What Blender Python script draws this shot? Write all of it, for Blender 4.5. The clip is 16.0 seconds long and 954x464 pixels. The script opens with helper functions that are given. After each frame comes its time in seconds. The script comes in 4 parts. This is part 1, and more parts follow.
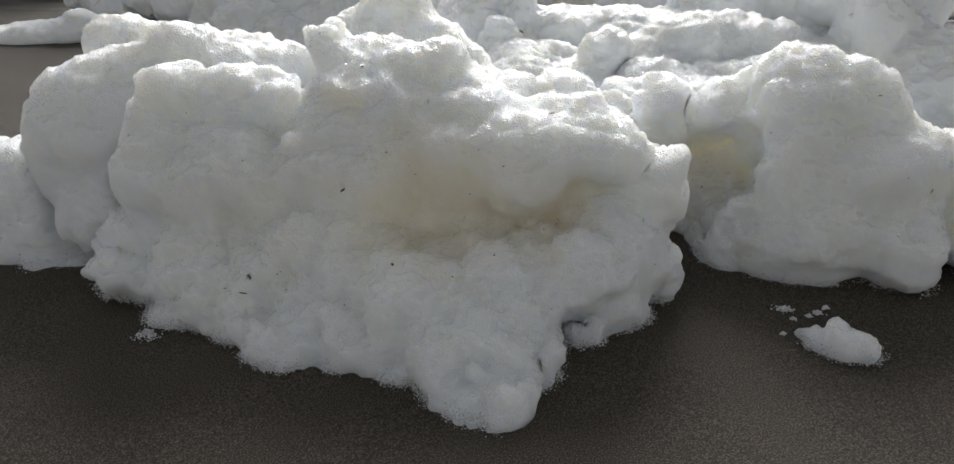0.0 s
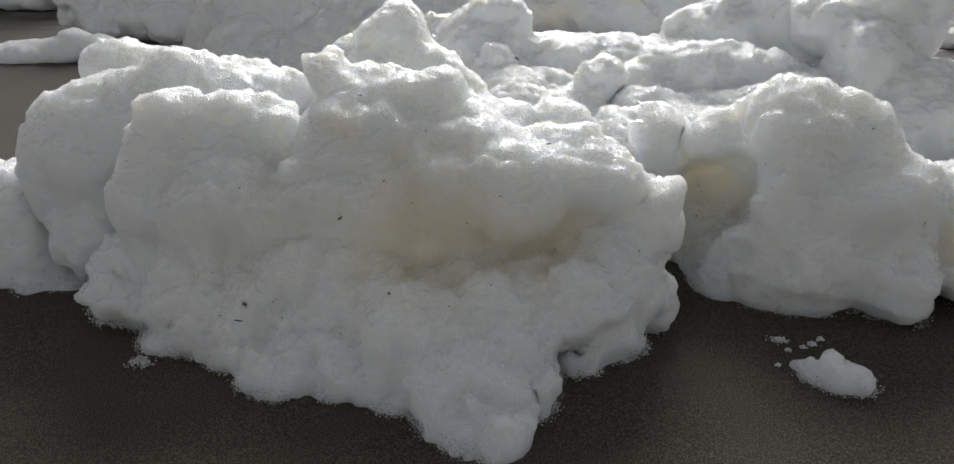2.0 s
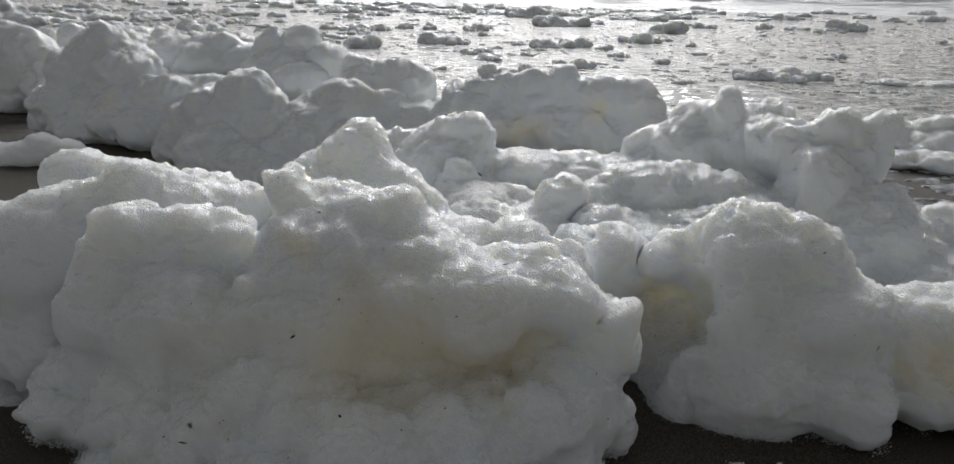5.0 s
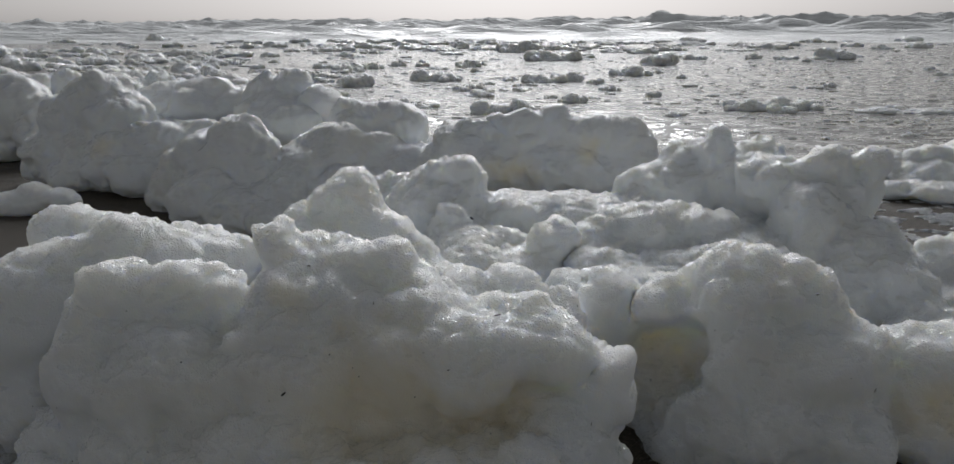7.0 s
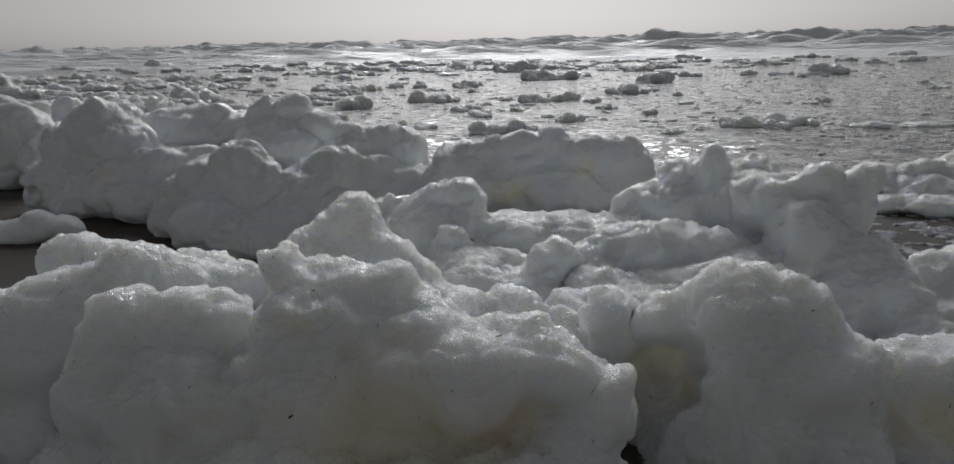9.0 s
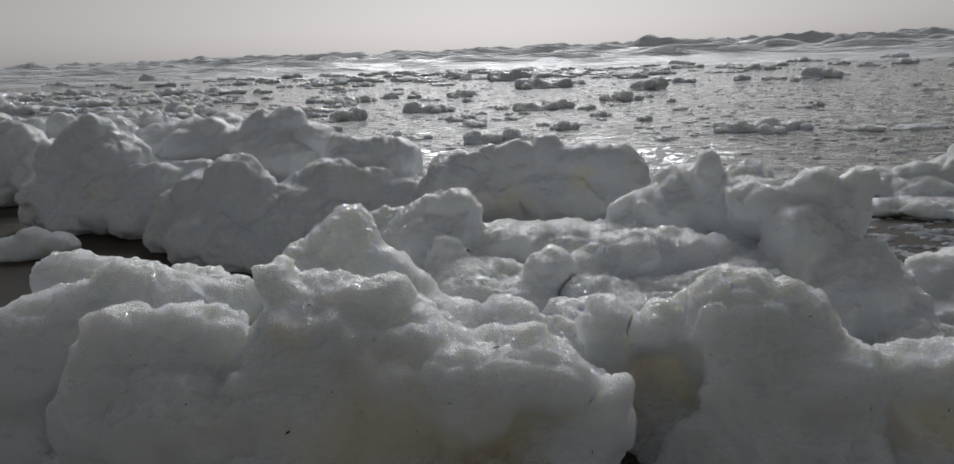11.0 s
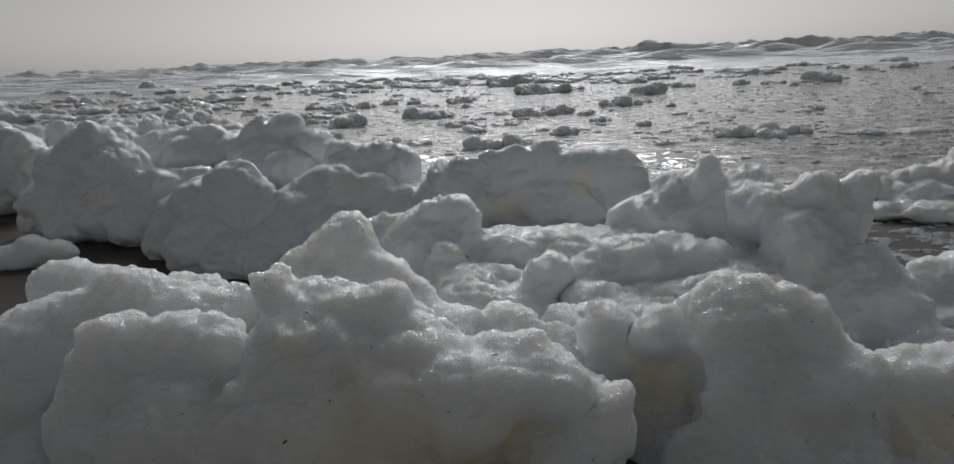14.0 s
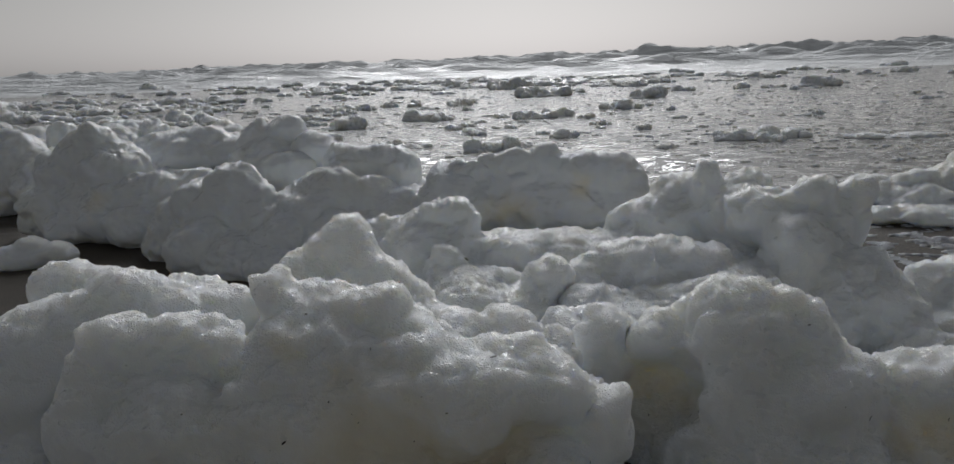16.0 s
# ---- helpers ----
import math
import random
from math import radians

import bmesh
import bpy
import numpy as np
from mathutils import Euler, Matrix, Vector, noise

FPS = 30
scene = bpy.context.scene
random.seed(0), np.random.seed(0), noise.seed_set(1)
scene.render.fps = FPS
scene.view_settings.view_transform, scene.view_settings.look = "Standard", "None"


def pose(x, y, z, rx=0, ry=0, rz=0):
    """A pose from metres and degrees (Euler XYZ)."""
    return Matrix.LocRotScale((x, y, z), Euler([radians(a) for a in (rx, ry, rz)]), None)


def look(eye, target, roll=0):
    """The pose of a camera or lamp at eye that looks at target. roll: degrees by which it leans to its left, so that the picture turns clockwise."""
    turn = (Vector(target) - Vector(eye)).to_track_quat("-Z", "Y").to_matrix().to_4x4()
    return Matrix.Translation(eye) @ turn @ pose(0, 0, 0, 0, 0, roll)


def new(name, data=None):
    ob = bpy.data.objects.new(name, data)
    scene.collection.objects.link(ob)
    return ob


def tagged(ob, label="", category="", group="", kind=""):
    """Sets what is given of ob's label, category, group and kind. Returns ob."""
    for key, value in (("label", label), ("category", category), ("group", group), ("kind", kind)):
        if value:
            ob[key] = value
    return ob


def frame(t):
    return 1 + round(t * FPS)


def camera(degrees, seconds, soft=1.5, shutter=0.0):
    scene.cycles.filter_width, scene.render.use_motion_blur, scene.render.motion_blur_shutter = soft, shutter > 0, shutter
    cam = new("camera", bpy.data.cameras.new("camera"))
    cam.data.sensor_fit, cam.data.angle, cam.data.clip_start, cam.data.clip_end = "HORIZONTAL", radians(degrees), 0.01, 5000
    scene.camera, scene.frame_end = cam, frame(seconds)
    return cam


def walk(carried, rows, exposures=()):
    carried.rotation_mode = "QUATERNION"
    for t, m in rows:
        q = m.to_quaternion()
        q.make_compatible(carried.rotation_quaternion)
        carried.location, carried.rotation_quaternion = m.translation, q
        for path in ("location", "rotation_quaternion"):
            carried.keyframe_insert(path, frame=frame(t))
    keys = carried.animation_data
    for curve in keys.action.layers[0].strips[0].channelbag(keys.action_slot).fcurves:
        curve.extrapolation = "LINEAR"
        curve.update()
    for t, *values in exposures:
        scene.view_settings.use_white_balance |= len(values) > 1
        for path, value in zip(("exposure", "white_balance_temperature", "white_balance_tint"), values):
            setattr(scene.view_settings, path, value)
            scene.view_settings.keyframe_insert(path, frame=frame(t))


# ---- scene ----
cam = camera(60.0, 16.0)
PATH = [
    (0, (0.122, -0.184, 0.608), (-0.106, 1.613, -0.239), -1.4),
    (0.5, (0.131, -0.186, 0.608), (-0.119, 1.617, -0.221), -1.6),
    (1, (0.126, -0.183, 0.611), (-0.123, 1.624, -0.208), -1.6),
    (1.5, (0.114, -0.179, 0.618), (-0.096, 1.63, -0.207), -0.9),
    (2, (0.113, -0.181, 0.621), (-0.093, 1.638, -0.184), -0.6),
    (2.5, (0.123, -0.183, 0.621), (-0.082, 1.654, -0.142), -0.3),
    (3, (0.134, -0.182, 0.627), (-0.059, 1.669, -0.105), 0.0),
    (3.5, (0.12, -0.185, 0.629), (-0.04, 1.683, -0.066), 0.8),
    (4, (0.127, -0.179, 0.632), (-0.018, 1.709, -0.013), 1.1),
    (6.5, (0.131, -0.162, 0.655), (-0.003, 1.768, 0.149), 0.3),
    (7, (0.137, -0.157, 0.661), (0.001, 1.777, 0.17), -0.2),
    (7.5, (0.147, -0.15, 0.659), (0.008, 1.786, 0.18), -0.1),
    (8, (0.135, -0.16, 0.667), (-0.004, 1.78, 0.201), -0.9),
    (8.5, (0.137, -0.172, 0.67), (-0.004, 1.77, 0.215), -1.1),
    (9, (0.137, -0.181, 0.672), (0.002, 1.764, 0.226), -1.1),
    (11.5, (0.14, -0.176, 0.675), (0.009, 1.775, 0.252), -2.2),
    (12, (0.139, -0.173, 0.674), (0.002, 1.778, 0.253), -2.2),
    (12.5, (0.136, -0.17, 0.674), (0.004, 1.781, 0.257), -2.2),
    (13, (0.141, -0.168, 0.672), (0.007, 1.784, 0.259), -2.3),
    (13.5, (0.143, -0.168, 0.671), (0.012, 1.785, 0.258), -2.1),
    (14, (0.142, -0.169, 0.674), (0.014, 1.784, 0.262), -2.3),
    (14.5, (0.15, -0.163, 0.67), (0.023, 1.791, 0.262), -2.1),
    (15, (0.148, -0.178, 0.675), (0.021, 1.776, 0.266), -2.1),
    (15.5, (0.14, -0.17, 0.674), (0.02, 1.784, 0.266), -2.0),
    (16, (0.144, -0.174, 0.675), (0.016, 1.781, 0.269), -2.1),
]
EXPOSURES = [(0, 0.2, 6500, 11), (2.5, -0.08, 6500, 11), (4.2, -0.38, 6450, 11), (6.3, -0.84, 6340, 11), (7.5, -0.98, 6320, 11), (8.8, -1.23, 6300, 11), (16, -1.24, 6290, 11)]
walk(cam, [(t, look(eye, target, roll)) for t, eye, target, roll in PATH], EXPOSURES)

# ---- light: bright hazy sky, the veiled sun ahead over the sea ----
SUN_AZIMUTH, SUN_HEIGHT = -1.0, 29.0
world = bpy.data.worlds.new("world")
scene.world = world
world.use_nodes = True
wt = world.node_tree
sky = wt.nodes.new("ShaderNodeTexSky")
sky.sky_type, sky.sun_disc = "NISHITA", False
sky.sun_elevation, sky.sun_rotation = radians(SUN_HEIGHT), radians(SUN_AZIMUTH)
sky.air_density, sky.dust_density, sky.ozone_density = 2.0, 0.8, 1.0
grey = wt.nodes.new("ShaderNodeHueSaturation")
grey.inputs["Saturation"].default_value = 0.12
wt.links.new(sky.outputs[0], grey.inputs["Color"])
wt.links.new(grey.outputs[0], wt.nodes["Background"].inputs["Color"])
wt.nodes["Background"].inputs["Strength"].default_value = 0.085
sun = new("sun", bpy.data.lights.new("sun", "SUN"))
sun.data.energy, sun.data.angle, sun.data.color = 3.95, radians(34), (1.0, 1.0, 0.99)
sun.matrix_world = look((0, 0, 0), (-math.sin(radians(SUN_AZIMUTH)) * math.cos(radians(SUN_HEIGHT)), -math.cos(radians(SUN_AZIMUTH)) * math.cos(radians(SUN_HEIGHT)), -math.sin(radians(SUN_HEIGHT))))


# ---- materials ----
def material(name):
    m = bpy.data.materials.new(name)
    m.use_nodes = True
    nt = m.node_tree
    return m, nt, nt.nodes["Principled BSDF"]


def node(nt, kind, **values):
    n = nt.nodes.new("ShaderNode" + kind)
    for k, v in values.items():
        n.inputs[k.replace("_", " ")].default_value = v
    return n


def ramp(nt, source, *stops):
    r = nt.nodes.new("ShaderNodeValToRGB")
    while len(r.color_ramp.elements) < len(stops):
        r.color_ramp.elements.new(0.5)
    for e, (p, c) in zip(r.color_ramp.elements, stops):
        e.position, e.color = p, (*c, 1) if len(c) == 3 else c
    nt.links.new(source, r.inputs[0])
    return r.outputs[0]


def bump(nt, height, strength, distance, below=None):
    b = node(nt, "Bump", Strength=strength, Distance=distance)
    nt.links.new(height, b.inputs["Height"])
    if below:
        nt.links.new(below, b.inputs["Normal"])
    return b.outputs[0]


def mixed(nt, kind, factor, a, b):
    """Mix two sockets or values; kind: FLOAT or RGBA."""
    n = nt.nodes.new("ShaderNodeMix")
    n.data_type = kind
    slot = {"FLOAT": (2, 3, 0), "RGBA": (6, 7, 2)}[kind]
    for value, where in ((factor, 0), (a, slot[0]), (b, slot[1])):
        if isinstance(value, bpy.types.NodeSocket):
            nt.links.new(value, n.inputs[where])
        else:
            n.inputs[where].default_value = value
    return n.outputs[slot[2]]


# x, y, z, radius and paleness of thin creamy foam, its translucent glow painted in
CREAM_GLOW = [
    (-0.078, 0.840, 0.152, 0.15, 0.72),
    (0.072, 0.850, 0.143, 0.1, 0.72),
    (-0.190, 0.870, 0.322, 0.05, 0.74),
    (0.346, 1.170, 0.093, 0.11, 0.78),
    (0.308, 2.330, 0.294, 0.055, 0.66),
    (0.067, 2.300, 0.209, 0.1, 0.62),
    (-1.584, 3.000, 0.177, 0.06, 0.78),
    (0.720, 0.980, 0.110, 0.06, 0.7),
]


def foam_material(name, fine, scatter):
    """Wet sea foam: white with cream patches; fine: bubbles a metre; scatter: metres that light goes in."""
    m, nt, p = material(name)
    where = nt.nodes.new("ShaderNodeNewGeometry").outputs["Position"]
    patch = node(nt, "TexNoise", Scale=3.2, Detail=3.0, Roughness=0.5)
    nt.links.new(where, patch.inputs["Vector"])
    blotch = node(nt, "TexNoise", Scale=24.0, Detail=4.0, Roughness=0.6)
    nt.links.new(where, blotch.inputs["Vector"])
    cream = ramp(nt, patch.outputs[0], (0.54, (0.852, 0.872, 0.882)), (0.85, (0.855, 0.845, 0.79)))
    # yellowish thin foam, with the glow of light through it put into the colour
    for x, y, z, r, pale in CREAM_GLOW:
        gap = nt.nodes.new("ShaderNodeVectorMath")
        gap.operation = "DISTANCE"
        nt.links.new(where, gap.inputs[0])
        gap.inputs[1].default_value = (x, y, z)
        uneven = nt.nodes.new("ShaderNodeMath")
        uneven.operation = "MULTIPLY_ADD"
        nt.links.new(blotch.outputs[0], uneven.inputs[0])
        uneven.inputs[1].default_value = r * 0.9
        nt.links.new(gap.outputs["Value"], uneven.inputs[2])
        near = nt.nodes.new("ShaderNodeMapRange")
        near.interpolation_type = "SMOOTHSTEP"
        near.inputs["From Min"].default_value, near.inputs["From Max"].default_value = r * 1.75, r * 0.6
        nt.links.new(uneven.outputs[0], near.inputs["Value"])
        cream = mixed(nt, "RGBA", near.outputs[0], cream, (0.885, 0.62 + 0.306 * pale, pale, 1))
    thin = ramp(nt, blotch.outputs[0], (0.35, (0.965, 0.97, 0.97)), (0.65, (1, 1, 1)))
    tint = nt.nodes.new("ShaderNodeMix")
    tint.data_type, tint.blend_type = "RGBA", "MULTIPLY"
    tint.inputs[0].default_value = 1.0
    nt.links.new(cream, tint.inputs[6])
    nt.links.new(thin, tint.inputs[7])
    nt.links.new(tint.outputs[2], p.inputs["Base Color"])
    bubbles = node(nt, "TexVoronoi", Scale=fine * 1.2, Randomness=1.0)
    nt.links.new(where, bubbles.inputs["Vector"])
    crinkle = node(nt, "TexNoise", Scale=fine * 0.3, Detail=3.0, Roughness=0.6)
    nt.links.new(where, crinkle.inputs["Vector"])
    # the tops are wet and grainy, the steep faces smoother
    face = nt.nodes.new("ShaderNodeSeparateXYZ")
    nt.links.new(nt.nodes.new("ShaderNodeNewGeometry").outputs["Normal"], face.inputs[0])
    grainy = nt.nodes.new("ShaderNodeMapRange")
    grainy.inputs["From Min"].default_value, grainy.inputs["From Max"].default_value = 0.0, 0.65
    grainy.inputs["To Min"].default_value, grainy.inputs["To Max"].default_value = 0.3, 0.95
    nt.links.new(face.outputs["Z"], grainy.inputs["Value"])
    coarse = nt.nodes.new("ShaderNodeBump")
    coarse.inputs["Distance"].default_value = 1.2 / fine
    nt.links.new(grainy.outputs[0], coarse.inputs["Strength"])
    nt.links.new(crinkle.outputs[0], coarse.inputs["Height"])
    grains = nt.nodes.new("ShaderNodeBump")
    grains.inputs["Distance"].default_value = -1.0 / fine
    nt.links.new(grainy.outputs[0], grains.inputs["Strength"])
    nt.links.new(bubbles.outputs[0], grains.inputs["Height"])
    nt.links.new(coarse.outputs[0], grains.inputs["Normal"])
    nt.links.new(grains.outputs[0], p.inputs["Normal"])
    # the wet tops glint, the drained sides are matt
    nt.links.new(ramp(nt, face.outputs["Z"], (0.1, (0.55,) * 3), (0.7, (0.2,) * 3)), p.inputs["Roughness"])
    nt.links.new(ramp(nt, face.outputs["Z"], (0.1, (0.15,) * 3), (0.7, (0.6,) * 3)), p.inputs["Specular IOR Level"])
    p.inputs["Subsurface Weight"].default_value = 1.0
    p.inputs["Subsurface Radius"].default_value = (1.0, 0.93, 0.78)
    p.inputs["Subsurface Scale"].default_value = scatter
    return m


FOAM = foam_material("foam", 330.0, 0.075)
FOAM_MID = foam_material("foam_bank", 300.0, 0.04)
FOAM_BACK = foam_material("foam_back", 400.0, 0.006)
FROTH, nt, p = material("froth_bubbles")
p.inputs["Base Color"].default_value = (0.84, 0.85, 0.86, 1)
p.inputs["Roughness"].default_value = 0.15
p.inputs["Transmission Weight"].default_value = 0.35
FOAM_FAR = foam_material("foam_distant", 110.0, 0.05)


def ground_material():
    m, nt, p = material("sand")
    where = nt.nodes.new("ShaderNodeNewGeometry").outputs["Position"]
    apart = nt.nodes.new("ShaderNodeSeparateXYZ")
    nt.links.new(where, apart.inputs[0])
    edge = node(nt, "TexNoise", Scale=1.1, Detail=3.0)
    nt.links.new(where, edge.inputs["Vector"])
    reach = nt.nodes.new("ShaderNodeMath")
    reach.operation = "MULTIPLY_ADD"
    nt.links.new(edge.outputs[0], reach.inputs[0])
    reach.inputs[1].default_value = 1.2
    nt.links.new(apart.outputs["Y"], reach.inputs[2])
    wet = nt.nodes.new("ShaderNodeMapRange")
    wet.inputs["From Min"].default_value, wet.inputs["From Max"].default_value = 3.6, 4.8
    nt.links.new(reach.outputs[0], wet.inputs["Value"])
    wet = wet.outputs[0]
    grain = node(nt, "TexNoise", Scale=480.0, Detail=2.0, Roughness=0.75)
    nt.links.new(where, grain.inputs["Vector"])
    damp = node(nt, "TexNoise", Scale=5.0, Detail=4.0)
    nt.links.new(where, damp.inputs["Vector"])
    dry = ramp(nt, grain.outputs[0], (0.34, (0.017, 0.014, 0.011)), (0.50, (0.052, 0.044, 0.034)), (0.68, (0.16, 0.134, 0.103)))
    shade = ramp(nt, damp.outputs[0], (0.3, (0.78, 0.78, 0.79)), (0.7, (1, 1, 1)))
    tint = nt.nodes.new("ShaderNodeMix")
    tint.data_type, tint.blend_type = "RGBA", "MULTIPLY"
    tint.inputs[0].default_value = 1.0
    nt.links.new(dry, tint.inputs[6])
    nt.links.new(shade, tint.inputs[7])
    nt.links.new(mixed(nt, "RGBA", wet, tint.outputs[2], (0.06, 0.055, 0.048, 1)), p.inputs["Base Color"])
    nt.links.new(mixed(nt, "FLOAT", wet, 0.2, 0.35), p.inputs["Specular IOR Level"])
    p.inputs["Coat Roughness"].default_value, p.inputs["Coat IOR"].default_value = 0.12, 1.33
    # runnels: long low ripples across the water film
    stretch = nt.nodes.new("ShaderNodeMapping")
    stretch.inputs["Scale"].default_value = (2.2, 4.5, 1.0)
    nt.links.new(where, stretch.inputs["Vector"])
    ripple = node(nt, "TexNoise", Scale=2.6, Detail=6.0, Roughness=0.66)
    nt.links.new(stretch.outputs[0], ripple.inputs["Vector"])
    dashes = ramp(nt, ripple.outputs[0], (0.46, (0, 0, 0)), (0.52, (1, 1, 1)))
    height = mixed(nt, "FLOAT", wet, grain.outputs[0], dashes)
    # the water film lies in the dashes, drained sand shows between
    film = nt.nodes.new("ShaderNodeMapRange")
    film.inputs["To Min"].default_value, film.inputs["To Max"].default_value = 0.6, 0.2
    nt.links.new(dashes, film.inputs["Value"])
    nt.links.new(mixed(nt, "FLOAT", wet, 0.75, film.outputs[0]), p.inputs["Roughness"])
    cover = nt.nodes.new("ShaderNodeMath")
    cover.operation = "MULTIPLY"
    nt.links.new(wet, cover.inputs[0])
    nt.links.new(dashes, cover.inputs[1])
    nt.links.new(mixed(nt, "FLOAT", cover.outputs[0], 0.0, 0.9), p.inputs["Coat Weight"])
    b = node(nt, "Bump", Strength=0.5)
    nt.links.new(mixed(nt, "FLOAT", wet, 0.002, 0.018), b.inputs["Distance"])
    nt.links.new(height, b.inputs["Height"])
    nt.links.new(b.outputs[0], p.inputs["Normal"])
    nt.links.new(b.outputs[0], p.inputs["Coat Normal"])
    return m


SAND = ground_material()


def sea_material():
    m, nt, p = material("sea_water")
    where = nt.nodes.new("ShaderNodeNewGeometry").outputs["Position"]
    stretch = nt.nodes.new("ShaderNodeMapping")
    stretch.inputs["Scale"].default_value = (0.35, 1.0, 1.0)
    nt.links.new(where, stretch.inputs["Vector"])
    streak = node(nt, "TexNoise", Scale=0.75, Detail=8.0, Roughness=0.66)
    nt.links.new(stretch.outputs[0], streak.inputs["Vector"])
    # broken white water on the crests and in streaks, grey-green water between, its colour paled to stand for haze
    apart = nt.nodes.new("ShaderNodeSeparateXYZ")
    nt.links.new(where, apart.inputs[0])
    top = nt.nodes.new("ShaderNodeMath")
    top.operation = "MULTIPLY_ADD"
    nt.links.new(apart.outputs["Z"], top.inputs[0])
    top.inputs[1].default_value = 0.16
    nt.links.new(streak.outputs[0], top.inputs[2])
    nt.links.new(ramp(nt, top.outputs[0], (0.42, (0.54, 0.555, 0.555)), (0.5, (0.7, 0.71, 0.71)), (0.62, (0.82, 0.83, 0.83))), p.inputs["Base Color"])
    nt.links.new(ramp(nt, top.outputs[0], (0.46, (0.28,) * 3), (0.6, (0.7,) * 3)), p.inputs["Roughness"])
    chop = node(nt, "TexNoise", Scale=1.6, Detail=6.0, Roughness=0.6)
    nt.links.new(stretch.outputs[0], chop.inputs["Vector"])
    nt.links.new(bump(nt, chop.outputs[0], 0.9, 0.5), p.inputs["Normal"])
    p.inputs["Specular IOR Level"].default_value = 0.4
    return m


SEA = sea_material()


# ---- shaping ----
def fade(t):
    return t * t * t * (t * (t * 6 - 15) + 10)


TABLE = np.random.RandomState(7).permutation(256)
TABLE = np.concatenate([TABLE, TABLE, TABLE])
SLOPES = np.random.RandomState(8).normal(size=(256, 3))
SLOPES /= np.linalg.norm(SLOPES, axis=1)[:, None]


def perlin(p):
    """Gradient noise at the rows of p, about -0.7 to 0.7."""
    cell = np.floor(p).astype(int)
    f = p - cell
    cell &= 255
    u = fade(f)
    total = np.zeros(len(p))
    for i in (0, 1):
        for j in (0, 1):
            for k in (0, 1):
                g = SLOPES[TABLE[TABLE[TABLE[cell[:, 0] + i] + cell[:, 1] + j] + cell[:, 2] + k]]
                w = (u[:, 0] if i else 1 - u[:, 0]) * (u[:, 1] if j else 1 - u[:, 1]) * (u[:, 2] if k else 1 - u[:, 2])
                total += w * ((f - (i, j, k)) * g).sum(axis=1)
    return total


SEEDS = np.random.RandomState(9).uniform(0.1, 0.9, (256, 3))


def puffs(p, soft=9.0):
    """Round billows packed side by side with creases between them, 0 in the creases to 1 on the crowns."""
    cell = np.floor(p).astype(int)
    f = (p - cell).astype(np.float32)
    cell &= 255
    near = np.zeros(len(p), np.float32)
    for i in (-1, 0, 1):
        for j in (-1, 0, 1):
            for k in (-1, 0, 1):
                s = SEEDS[TABLE[TABLE[TABLE[(cell[:, 0] + i) & 255] + ((cell[:, 1] + j) & 255)] + ((cell[:, 2] + k) & 255)]]
                d = f - (s + (i, j, k)).astype(np.float32)
                near += np.exp(-soft * np.einsum("ij,ij->i", d, d))
    return np.sqrt(np.clip(1.0 + np.log(near + 1e-6) / soft / 0.55, 0.0, 1.0))


def skin(field, low, step):
    """Vertices and quads of the surface on which a sampled field is nought (inside is negative)."""
    inside = field < 0
    nx, ny, nz = field.shape
    total = np.zeros((nx - 1, ny - 1, nz - 1, 3))
    count = np.zeros((nx - 1, ny - 1, nz - 1))
    quads = []
    index = None
    crossings = []
    for axis in range(3):
        a = [slice(None)] * 3
        b = [slice(None)] * 3
        a[axis], b[axis] = slice(0, -1), slice(1, None)
        fa, fb = field[tuple(a)], field[tuple(b)]
        where = np.argwhere(inside[tuple(a)] != inside[tuple(b)])
        va, vb = fa[tuple(where.T)], fb[tuple(where.T)]
        place = where.astype(float)
        place[:, axis] += va / (va - vb)
        crossings.append((axis, where, va < 0))
        others = [o for o in range(3) if o != axis]
        for da in (0, 1):
            for db in (0, 1):
                c = where.copy()
                c[:, others[0]] -= da
                c[:, others[1]] -= db
                ok = np.all(c >= 0, axis=1) & np.all(c < np.array(count.shape), axis=1)
                np.add.at(total, tuple(c[ok].T), place[ok])
                np.add.at(count, tuple(c[ok].T), 1)
    used = count > 0
    index = np.full(count.shape, -1)
    index[used] = np.arange(used.sum())
    vertices = total[used] / count[used][:, None] * step + low
    for axis, where, out in crossings:
        u, v = [(1, 2), (2, 0), (0, 1)][axis]
        ring = []
        ok = np.ones(len(where), bool)
        for du, dv in ((0, 0), (1, 0), (1, 1), (0, 1)):
            c = where.copy()
            c[:, u] -= du
            c[:, v] -= dv
            ok &= np.all(c >= 0, axis=1) & np.all(c < np.array(count.shape), axis=1)
            ring.append(c)
        q = np.stack([index[tuple(np.clip(c, 0, np.array(count.shape) - 1).T)] for c in ring], axis=1)
        q[~out] = q[~out][:, ::-1]
        quads.append(q[ok])
    return vertices, np.concatenate(quads)


